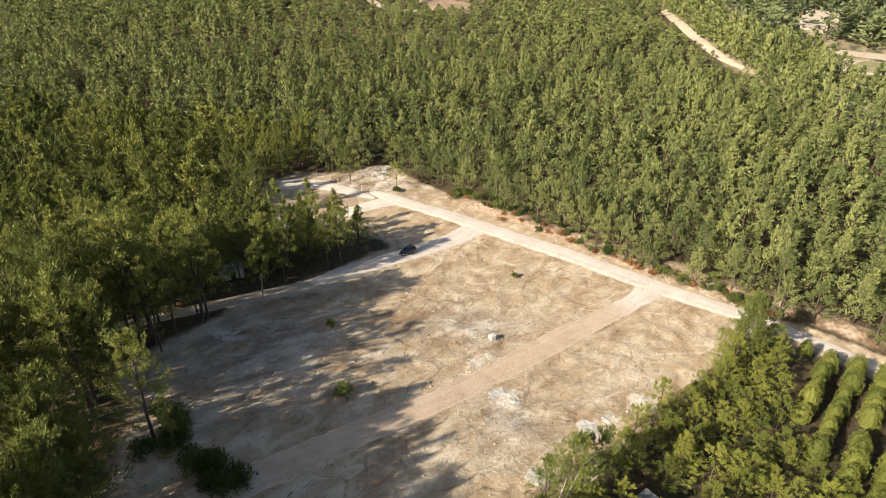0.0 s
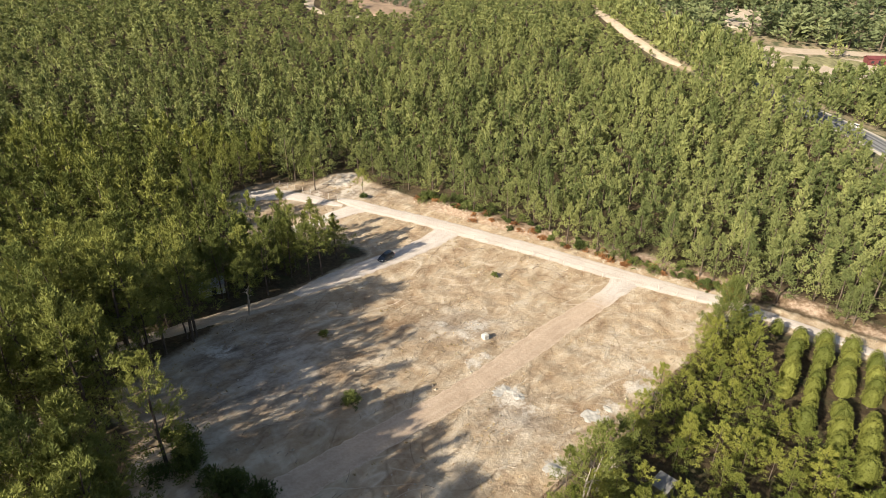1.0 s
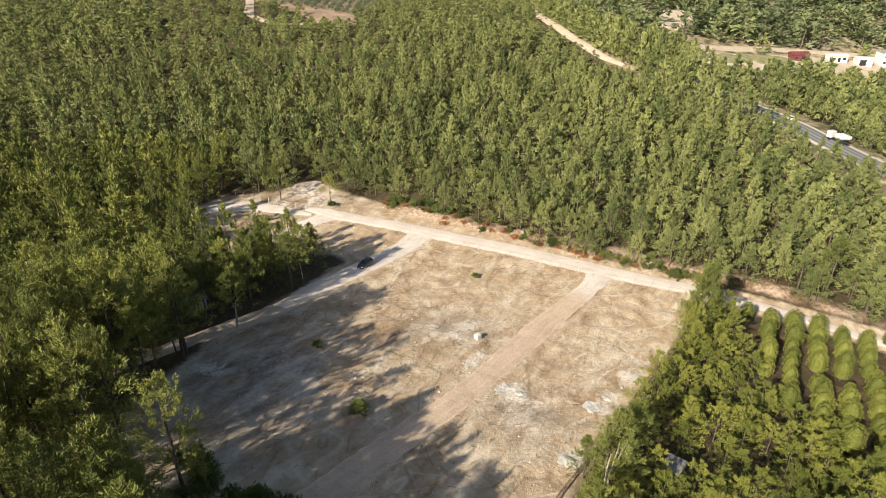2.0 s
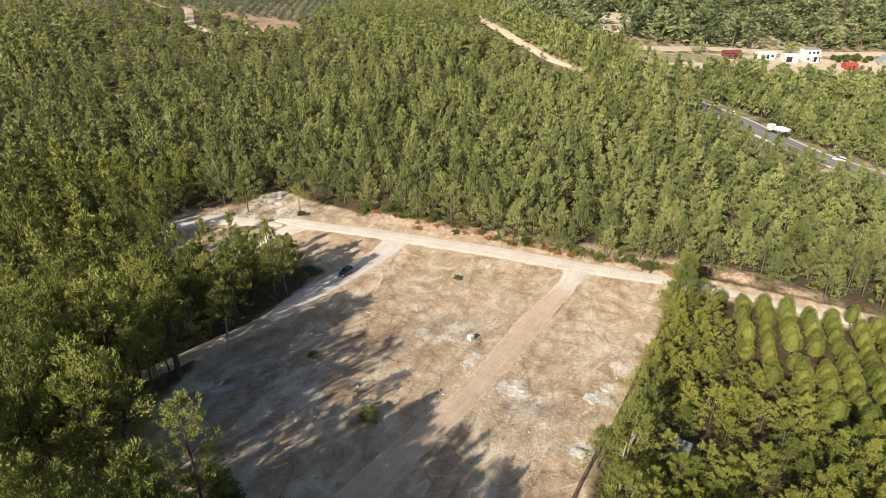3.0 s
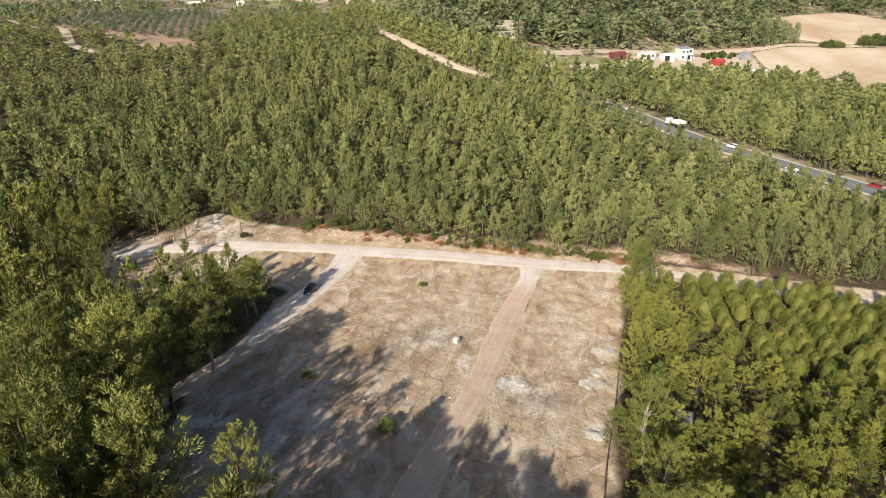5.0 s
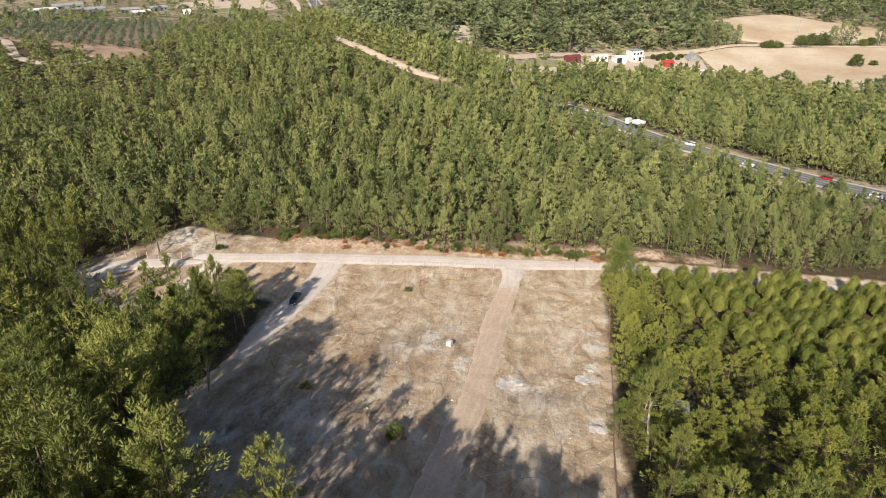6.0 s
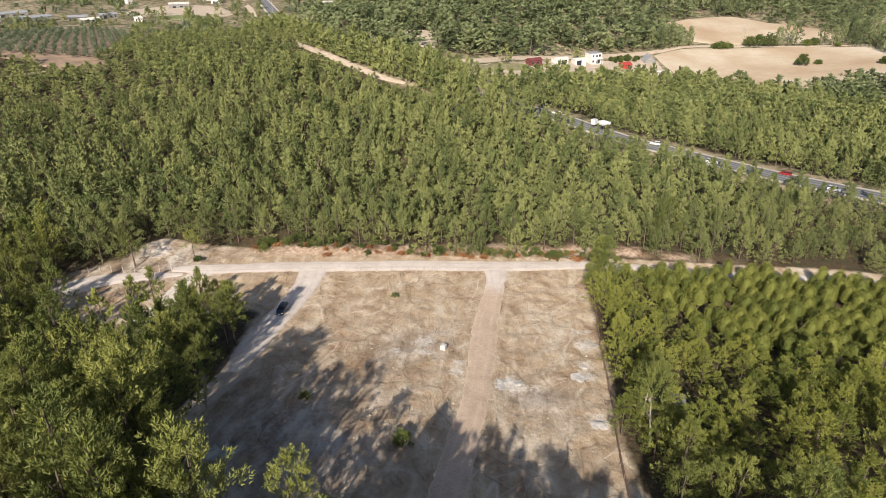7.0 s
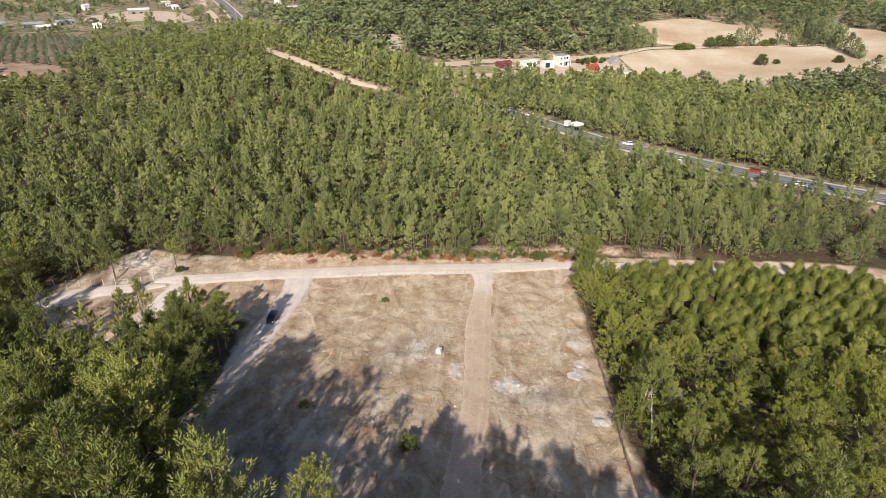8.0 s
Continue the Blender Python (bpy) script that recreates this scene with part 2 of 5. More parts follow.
# Lines of the roads: x, y, width.
MAIN_ROAD = smooth([(-18.4, 154.6, 2.4), (-15.6, 153, 4.4), (-10.9, 149.6, 5.4), (-5.4, 146.4, 5.1), (0.1, 143.4, 5.4), (5.6, 139.9, 5.8), (16.2, 132.6, 6.1), (27.4, 125.2, 6.1), (38, 117, 6.1), (49.1, 108.9, 5.8), (60.9, 101.2, 4.8), (67, 96, 4)])
LANE = smooth([(66, 96.8, 3.8), (71, 92.5, 3.8), (76, 87.6, 3.6), (82, 81, 3.2), (90, 73, 3.0), (100, 64, 3.0), (112, 52, 3.0)])
CAR_ROAD = smooth([(8.6, 137.5, 8.5), (6.0, 134, 6.2), (2.1, 129.2, 5.6), (-3.9, 123.2, 5.4), (-9.8, 118, 5.4), (-14.2, 113.8, 5.4), (-17.6, 110.6, 5.2), (-20.8, 107.0, 4.6), (-24.5, 102.6, 3.0)])
WOOD_ROAD = smooth([(-20.4, 106.8, 4.2), (-24.6, 102.3, 4.8), (-29.2, 98.6, 4.4), (-36, 93.6, 3.6), (-45, 86.5, 3.0), (-54, 80, 3), (-66, 75, 3)])
EAST_ROAD = smooth([(470, 200, 3.5), (462, 186, 3.5), (436, 156, 4), (412, 138, 4), (380, 118, 4)], 3)
MOUTH = smooth([(44, 113.6, 9.5), (41.8, 110.6, 6.0), (38.6, 107, 4.6), (36.6, 105, 4.2)], 0.6)
TRACK = smooth([(38.4, 106.8, 4.3), (34.4, 103, 4.2), (24, 93.8, 4.8), (16, 85.9, 4.9), (8.5, 78.5, 4.4), (0.8, 71, 4.2), (-10.3, 61.6, 4.6), (-17.5, 55.2, 4.8), (-27, 47, 4.5)])
SPUR = smooth([(-11, 150.6, 6.0), (-14.8, 148.3, 5.4), (-19.8, 143.9, 4.6), (-23.2, 140.4, 4.2), (-25.6, 137.9, 4.0), (-31, 132.5, 4), (-40, 126, 4)])
WEST_LANE = smooth([(-17.4, 150.8, 1.6), (-22, 152.8, 3.8), (-27.1, 155.2, 5.2), (-32.3, 156.8, 6.6), (-36.7, 156.8, 7.6), (-42.5, 154.6, 6.4)])
FAR_TRACK = smooth([(253, 765, 6), (225, 694, 6), (198, 609, 5), (164, 519, 5), (146, 449, 5), (126, 385, 5), (118.5, 362, 4.5), (113, 345, 4.2), (111, 312, 4.5), (110.4, 288, 4.6), (112, 266, 4.2), (116, 252, 2.5)], 3)
OLIVE_TRACK = smooth([(-62, 433, 4), (-51, 400, 4), (-40, 398, 4.5), (-38, 376, 4.5), (-37.5, 354, 5), (-30.5, 341, 5), (-22, 335, 5), (-8, 338, 3)], 3)
HIGHWAY = smooth([(285, 820, 12), (263, 755, 12), (245, 696, 12), (205, 580, 12), (163, 470, 12), (142, 412, 12), (131, 362, 12), (126, 312, 12), (123.8, 279, 12), (126.5, 260, 12), (134, 229, 12), (149, 193, 12), (152, 176, 12), (154.5, 156, 12), (159.5, 139, 12), (162.6, 123, 12), (166, 101, 12), (169, 84, 12), (171.5, 60, 12), (176, 20, 12)], 3)
FIELD_ROAD = smooth([(154, 285, 9), (185, 281, 8), (210, 283, 7), (253, 281, 6), (300, 277, 7), (335, 275, 5), (372, 273, 4), (415, 251, 3.5), (463, 207, 3.5), (500, 160, 3.5)], 3)
ROADS = [MAIN_ROAD, LANE, CAR_ROAD, WOOD_ROAD, MOUTH, TRACK, SPUR, WEST_LANE]
FAR_EDGE = [(float(a), float(b)) for a, b in smooth([(-2, 151.5), (4, 147), (13, 140.5), (24, 132.5), (35, 124.6), (45.4, 117), (54, 110.6), (63, 104.6), (72, 97.5), (84, 86), (98, 72)], 2.0)]
CLEARING = [(-46, 71.5), (-41, 80), (-35, 92), (-25, 106), (-19, 113), (-15.5, 118), (-11.5, 122.5), (-13, 127), (-22, 128), (-33, 128.5), (-41, 136), (-46, 148), (-46, 156), (-39, 164), (-31, 165.5), (-26, 166.5), (-21.5, 171.5), (-15, 172), (-10.5, 167), (-6, 163), (-2, 158.5), (6.5, 152.2), (15.4, 143.6), (28.4, 132.6), (41.4, 122.6), (54.4, 112.6), (64, 103.5), (76, 94.5), (88, 83), (111, 62), (120, 48), (112, 44), (100, 58), (86, 72), (76, 82), (69, 89), (61, 96), (52, 91.5), (40, 79.5), (30, 69.5), (13, 53.5), (4, 44), (0, 36), (-8, 22), (-26, 26), (-31.5, 37), (-36, 47), (-39.5, 60)]


def road_gap(x, y):
    """How far each place lies outside the nearest road of the clearing (negative on it)."""
    gap = np.full(np.shape(x), 1e9)
    for r in ROADS:
        d, _ = away(x, y, [tuple(q) for q in r[::2, :2]])
        gap = np.minimum(gap, d - 0.5 * float(np.mean(r[:, 2])))
    return gap


def bank_height(x, y):
    d, side = away(x, y, FAR_EDGE)
    along = soften(np.asarray(x, float), 0, 12) * (1 - soften(np.asarray(x, float), 76, 92))
    return np.where(side > 0, 1.3 * soften(d, 2.2, 4.4) * along, 0.0)


def height(x, y):
    x, y = np.asarray(x, float), np.asarray(y, float)
    mound = 0.9 * np.exp(-(((x + 15) / 6) ** 2 + ((y - 169) / 4) ** 2))
    d, _ = away(x, y, CAUSEWAY)
    return land(x, y) + 2.0 * (1 - soften(d, 8.5, 22.0)) + np.where((x > -10) & (x < 110) & (y > 60) & (y < 230), bank_height(x, y), 0.0) + mound


CAUSEWAY = [(float(a), float(b)) for a, b in HIGHWAY[::8, :2]]


def z_at(x, y):
    return float(height(np.array([x]), np.array([y]))[0])


# ---- mesh helpers ----


def link_mesh(name, verts, faces, materials, index=None, smooth_faces=False, **attributes):
    """One mesh object out of arrays: verts (n, 3), faces (m, 3 or 4), a material number for each face, and point attributes."""
    verts, faces = np.asarray(verts, np.float32), np.asarray(faces, np.int32)
    me = bpy.data.meshes.new(name)
    m, k = faces.shape
    me.vertices.add(len(verts))
    me.vertices.foreach_set("co", verts.ravel())
    me.loops.add(m * k)
    me.loops.foreach_set("vertex_index", faces.ravel())
    me.polygons.add(m)
    me.polygons.foreach_set("loop_start", np.arange(0, m * k, k, dtype=np.int32))
    me.polygons.foreach_set("loop_total", np.full(m, k, np.int32))
    if index is not None:
        me.polygons.foreach_set("material_index", np.asarray(index, np.int32))
    me.polygons.foreach_set("use_smooth", np.full(m, smooth_faces))
    for key, values in attributes.items():
        layer = me.attributes.new(key, "FLOAT", "POINT")
        layer.data.foreach_set("value", np.asarray(values, np.float32))
    for mat in materials:
        me.materials.append(mat)
    me.update(calc_edges=True)
    return new(name, me)


def part(name, bm, material, parent, label=""):
    """Links a bmesh as one mesh object under a thing or a part."""
    me = bpy.data.meshes.new(name)
    bm.to_mesh(me)
    bm.free()
    me.materials.append(material)
    ob = new(name, me)
    ob.parent = parent
    return tagged(ob, label)


def child(ob, parent, label=""):
    ob.parent = parent
    return tagged(ob, label)


def box(bm, size, at=(0, 0, 0), turn=(0, 0, 0), bevel=0.0):
    made = bmesh.ops.create_cube(bm, size=1.0, matrix=pose(*at, *turn) @ Matrix.Diagonal((*size, 1)))
    if bevel:
        edges = list({e for v in made["verts"] for e in v.link_edges})
        bmesh.ops.bevel(bm, geom=edges, offset=bevel, segments=1, affect="EDGES")
    return bm


def tube(path, radii, sides=6):
    """Arrays of a tapered tube along a path, closed at its end by a point."""
    path = np.asarray(path, float)
    run = np.gradient(path, axis=0)
    run /= np.linalg.norm(run, axis=1)[:, None] + 1e-9
    ref = np.array([0.31, 0.95, 0.05])
    u = np.cross(run, ref)
    u /= np.linalg.norm(u, axis=1)[:, None] + 1e-9
    w = np.cross(run, u)
    a = np.linspace(0, 2 * np.pi, sides, endpoint=False)
    ring = path[:, None] + np.asarray(radii, float)[:, None, None] * (np.cos(a)[None, :, None] * u[:, None] + np.sin(a)[None, :, None] * w[:, None])
    verts = ring.reshape(-1, 3)
    faces = []
    for i in range(len(path) - 1):
        for j in range(sides):
            p, q = i * sides + j, i * sides + (j + 1) % sides
            faces += [(p, q, q + sides), (p, q + sides, p + sides)]
    return verts, np.array(faces)


def join(pieces):
    verts, faces, n = [], [], 0
    for v, f in pieces:
        verts.append(v)
        faces.append(f + n)
        n += len(v)
    return np.vstack(verts), np.vstack(faces)


# ---- ground ----


def stretch_axis(low, high, step, reach_low, reach_high):
    """Even steps from low to high, then ever longer ones out to the horizon."""
    core = list(np.arange(low, high + step, step))
    up, g = [], step
    v = core[-1]
    while v < reach_high:
        g = min(g * 1.22, 260) if v > 520 else min(g * 1.12, 9.0)
        v += g
        up.append(v)
    down, g = [], step
    v = core[0]
    while v > reach_low:
        g = min(g * 1.22, 260) if g > 9 else g * 1.12
        v -= g
        down.append(v)
    return np.array(down[::-1] + core + up)


def clods(x, y):
    """How uneven the scraped soil is."""
    return 0.25 * noise.fractal(Vector((x * 0.35, y * 0.35, 0)), 0.9, 2.1, 4) + 0.10 * noise.noise(Vector(((x + y) * 0.06, (x - y) * 0.7, 4)))


def build_ground():
    xs, ys = stretch_axis(-62, 100, 0.85, -3500, 3500), stretch_axis(32, 182, 0.85, -2500, 4200)
    X, Y = np.meshgrid(xs, ys)
    x, y = X.ravel(), Y.ravel()
    z = height(x, y)
    core = (x > -75) & (x < 130) & (y > 25) & (y < 195)
    gap = np.full(x.shape, 50.0)
    gap[core] = road_gap(x[core], y[core])
    uneven = np.zeros(x.shape)
    for i in np.nonzero(core)[0]:
        uneven[i] = clods(x[i], y[i])
    z = z + uneven * soften(gap, 0.3, 2.2) - 0.05 * (gap < 0.4)
    open_mask = np.zeros(x.shape)
    inn = inside(x[core], y[core], CLEARING)
    rim, _ = away(x[core], y[core], CLEARING + CLEARING[:1])
    open_mask[core] = np.clip(0.5 + np.where(inn, 1, -1) * rim / 5.0, 0, 1)
    bank = np.zeros(x.shape)
    d, side = away(x[core], y[core], FAR_EDGE)
    bank[core] = np.where(side > 0, soften(d, 1.2, 2.4) * (1 - soften(d, 5.0, 8.0)), 0) * soften(x[core], -6, 8) * (1 - soften(x[core], 84, 100))
    # The first patch paints shade beside the south-west pines, the rest grey the soil.
    shade_grey = np.clip(1.2 * np.exp(-(((x + 28) / 14) ** 2 + ((y - 78) / 17) ** 2)) + 0.9 * np.exp(-(((x - 4) / 8) ** 2 + ((y - 92) / 6) ** 2)) + 0.8 * np.exp(-(((x - 9) / 6) ** 2 + ((y - 66) / 6) ** 2)) + np.exp(-(((x + 20) / 19) ** 2 + ((y - 160) / 10) ** 2)), 0, 1)
    chalk = np.zeros(x.shape)
    for cx, cy, r in ((9.3, 70.6, 2.6), (11.2, 68.4, 1.6), (21.3, 66.3, 1.9), (12.6, 56.6, 1.9), (5.2, 80.4, 1.7), (7.6, 82.4, 1.3), (-18, 165.5, 4.2), (-16.5, 170, 3), (-16, 160, 3), (-24, 158, 2), (7.7, 92.4, 2.2), (30.8, 73.6, 2.6), (34.5, 77.5, 1.6), (5, 89, 1.6), (1.5, 93, 1.4), (-34.5, 82.5, 2.2), (33, 79, 1.5), (29, 74, 1.6), (24.5, 69, 2.0), (8.8, 73, 1.8)):
        chalk = np.maximum(chalk, np.exp(-(((x - cx) ** 2 + (y - cy) ** 2) / r ** 2) * 0.9))
    scrub = np.maximum(np.maximum(soften(y, 395, 470), soften(np.hypot(x - 80, y - 150), 520, 700)), soften(x, 196, 225) * soften(y, 120, 175))
    scrub = np.maximum(scrub, soften(x, 112, 122) * soften(y, 232, 262))
    scrub = np.maximum(scrub, 1 - soften(away(x, y, CAUSEWAY)[0], 11, 18))
    n, m = len(ys), len(xs)
    a = (np.arange(n - 1)[:, None] * m + np.arange(m - 1)[None]).ravel()
    faces = np.stack([a, a + 1, a + m + 1, a + m], 1)
    ob = link_mesh("ground", np.stack([x, y, z], 1), faces, [SOIL], smooth_faces=True, cleared=open_mask, bank=bank, shade_grey=shade_grey, chalk=chalk, scrub=scrub)
    tagged(ob, "dry cleared hillside soil with straw, pine litter and scrub", "ground", kind="structure")


def drape_road(name, line, material, label, lift=0.07, ragged=0.35, lanes=9, category="road", crown=0.05):
    """A road laid on the land, with ragged edges that sink into the ground."""
    run = np.gradient(line[:, :2], axis=0)
    run /= np.linalg.norm(run, axis=1)[:, None]
    left = np.stack([-run[:, 1], run[:, 0]], 1)
    across = np.linspace(-1, 1, lanes)
    verts, tag = [], []
    for i, (px, py, w) in enumerate(line):
        for s in across:
            edge = 1 + (ragged * noise.fractal(Vector((px * 0.55, py * 0.55, 7 + 3 * np.sign(s))), 0.9, 2.1, 3) / max(w, 1) * 2 if ragged else 0)
            qx, qy = px + left[i, 0] * s * w / 2 * edge, py + left[i, 1] * s * w / 2 * edge
            verts.append((qx, qy))
            tag.append(s)
    q, tag = np.array(verts), np.array(tag)
    z = height(q[:, 0], q[:, 1]) + lift + crown * (1 - tag ** 2) - 0.09 * (np.abs(tag) > 0.99)
    n = len(line)
    a = (np.arange(n - 1)[:, None] * lanes + np.arange(lanes - 1)[None]).ravel()
    faces = np.stack([a, a + lanes, a + lanes + 1, a + 1], 1)
    ob = link_mesh(name, np.column_stack([q, z]), faces, [material], smooth_faces=True, across=tag, along=np.repeat(np.r_[0, np.cumsum(np.hypot(*np.diff(line[:, :2], axis=0).T))], lanes))
    return tagged(ob, label, category, kind="structure")


def drape_field(name, poly, material, label, step=5.0, lift=0.5, category="field"):
    """A tilled plot laid on the land inside a smooth outline."""
    p = np.array(poly, float)
    rim = smooth(poly + poly[:1], step)[:-1]
    mid = p.mean(axis=0)
    rings = 14
    verts, faces = [mid], []
    n = len(rim)
    for k in range(1, rings + 1):
        verts += list(mid + (rim - mid) * k / rings)
    q = np.array(verts)
    z = height(q[:, 0], q[:, 1]) + lift
    z[-n:] -= lift + 0.3
    tris = [(0, 1 + j, 1 + (j + 1) % n) for j in range(n)]
    for k in range(rings - 1):
        for j in range(n):
            a, b = 1 + k * n + j, 1 + k * n + (j + 1) % n
            tris += [(a, a + n, b + n), (a, b + n, b)]
    ob = link_mesh(name, np.column_stack([q, z]), np.array(tris), [material], smooth_faces=True, across=np.zeros(len(q)))
    return tagged(ob, label, category, kind="structure")


build_ground()
drape_road("road_main", MAIN_ROAD, WHITE_GRAVEL, "pale white gravel road across the clearing", lift=0.10)
drape_road("road_lane", LANE, WHITE_GRAVEL, "narrow pale gravel lane beside the stone pines", lift=0.08)
drape_road("road_parking", CAR_ROAD, WHITE_GRAVEL, "pale grey gravel side road with a parked car", lift=0.07)
drape_road("road_mouth", MOUTH, WHITE_GRAVEL, "spread white gravel at the mouth of a dirt track", lift=0.08)
drape_road("road_wood", WOOD_ROAD, TAN_DIRT, "brown dirt road leading into the pines", lift=0.05)
drape_road("road_track", TRACK, PINK_DIRT, "graded pinkish dirt track through the clearing", lift=0.06)
drape_road("road_west", WEST_LANE, WHITE_GRAVEL, "pale chalky lane below a post fence", lift=0.05)
drape_road("road_spur", SPUR, WHITE_GRAVEL, "short pale gravel spur behind the pines", lift=0.06)
drape_road("road_far_track", FAR_TRACK, TAN_DIRT, "distant tan dirt track over the hill", lift=0.12)
drape_road("road_olive", OLIVE_TRACK, TAN_DIRT, "tan dirt track between the pines and the olive orchard", lift=0.12)
drape_road("road_highway", HIGHWAY, ASPHALT, "grey asphalt highway with worn dark lanes and pale verges", lift=0.16, ragged=0.0, lanes=13)
drape_road("road_east", EAST_ROAD, TAN_DIRT, "pale narrow track at the end of a tilled field", lift=0.6)
drape_road("road_field", FIELD_ROAD, TAN_DIRT, "tan dirt road between the gardens and the far pines", lift=0.2)

# ---- further plots ----
FIELD_NEAR = [(326, 272), (345, 274), (372, 271), (414, 249), (438, 232), (462, 204), (485, 175), (490, 140), (440, 130), (390, 140), (345, 165), (312, 195), (300, 222), (308, 245)]
FIELD_FAR = [(378, 285), (377, 300), (376, 315), (405, 317), (450, 317), (486, 308), (492, 281), (501, 250), (486, 218), (468, 208), (440, 240), (416, 255), (396, 267)]
GARDENS = [(156, 276), (185, 275), (215, 276), (255, 275), (295, 271), (326, 268), (310, 246), (300, 225), (270, 232), (230, 240), (190, 243), (156, 240)]
ORCHARD = [(-45, 405), (-28, 378), (-8, 366), (12, 355), (28, 376), (48, 430), (63, 500), (60, 535), (40, 536), (16, 512), (-12, 478)]
ORCHARD_SOIL = [(-26, 376), (-14, 360), (-6, 340), (3, 331), (12, 335), (18, 352), (6, 364), (-12, 376)]
EAST_FIELD = [(543, 217), (541, 200), (535, 176), (470, 140), (420, 130), (440, 152), (476, 184), (493, 198), (520, 214)]
THRESHING = [(98, 659), (116, 690), (140, 700), (159, 708), (180, 690), (190, 660), (180, 606), (150, 600), (120, 622)]
GREEN_PLOT = [(116, 627), (141, 627), (158, 598), (132, 598)]
LOT = [(150, 252), (157, 240), (170, 238), (178, 246), (176, 262), (160, 266)]
QUARRY = [(168, 318), (178, 310), (196, 330), (206, 352), (192, 358), (178, 338)]
RED_SOIL = plain_material("reddish_soil", (0.33, 0.235, 0.16), 0.95, wear=0.4, scale=0.15)
drape_field("field_near", FIELD_NEAR, TILLED, "bare tan tilled field on a gentle slope")
drape_field("field_far", FIELD_FAR, TILLED, "pale bare tilled field on a rise")
drape_field("field_gardens", GARDENS, TAN_DIRT, "dusty garden plots beside small houses", lift=0.1)
drape_field("field_orchard", ORCHARD_SOIL, RED_SOIL, "reddish bare soil at the foot of an olive orchard", step=2.5)
drape_field("field_grove", ORCHARD, RED_SOIL, "bare reddish soil under rows of olive trees", lift=0.4)
drape_field("field_quarry", QUARRY, TAN_DIRT, "small bare sandy patch among the far pines", step=2.5)

drape_field("field_east", EAST_FIELD, TILLED, "bare tilled field behind a row of pines")
drape_field("field_village", THRESHING, TAN_DIRT, "pale bare yard among distant farm buildings", step=4.0)
drape_field("field_green", GREEN_PLOT, plain_material("green_plot", (0.20, 0.22, 0.09), 0.95, wear=0.4, scale=0.3), "small green plot beside a farmyard", step=3.0, lift=0.8)
for plot in ([(163, 258), (170, 270), (180, 273), (186, 262)], [(188, 260), (183, 273), (210, 272), (207, 263)], [(148, 236), (162, 256), (180, 252), (172, 242)]):
    drape_field("field_plot", plot, plain_material("weedy_soil", (0.27, 0.25, 0.13), 0.95, wear=0.45, scale=0.4), "weedy fenced garden plot", step=2.0, lift=0.35)

# ---- trees ----


def unit_rows(v):
    return v / (np.linalg.norm(v, axis=1)[:, None] + 1e-9)


def plume_blades(rng, centres, radii, axes, blades, length, width, slim=0.66, loose=0.85, stretch=1.9):
    """Brush-like plumes of needles: each an upright spindle of narrow blades that point along it and outwards."""
    c, r, a = np.repeat(centres, blades, axis=0), np.repeat(radii, blades)[:, None], np.repeat(axes, blades, axis=0)
    n = len(c)
    e = rng.normal(0, 1, (n, 3)) + np.array([0, 0, 0.35])
    e = unit_rows(e - a * (e * a).sum(axis=1)[:, None])
    t = rng.uniform(-0.5, 0.5, n)[:, None]
    root = c + a * t * r * stretch + e * r * slim * np.sqrt(1.05 - (1.6 * t + 0.15) ** 2) * rng.uniform(0.55, 1.05, n)[:, None]
    face = unit_rows(e + np.array([0, 0, 0.4]) + rng.normal(0, loose, (n, 3)))
    way = unit_rows(a * 0.8 + e * 0.5 + rng.normal(0, 0.28, (n, 3)))
    side = unit_rows(np.cross(way, face))
    size = rng.uniform(0.65, 1.35, n)[:, None]
    back = root - way * length * 0.35 * size
    half = side * width * 0.5 * size
    verts = np.stack([back - half, back + half, root + way * length * 0.65 * size], 1).reshape(-1, 3)
    verts[:, 2] = np.maximum(verts[:, 2], 0.15)
    return verts, np.arange(3 * n).reshape(-1, 3)


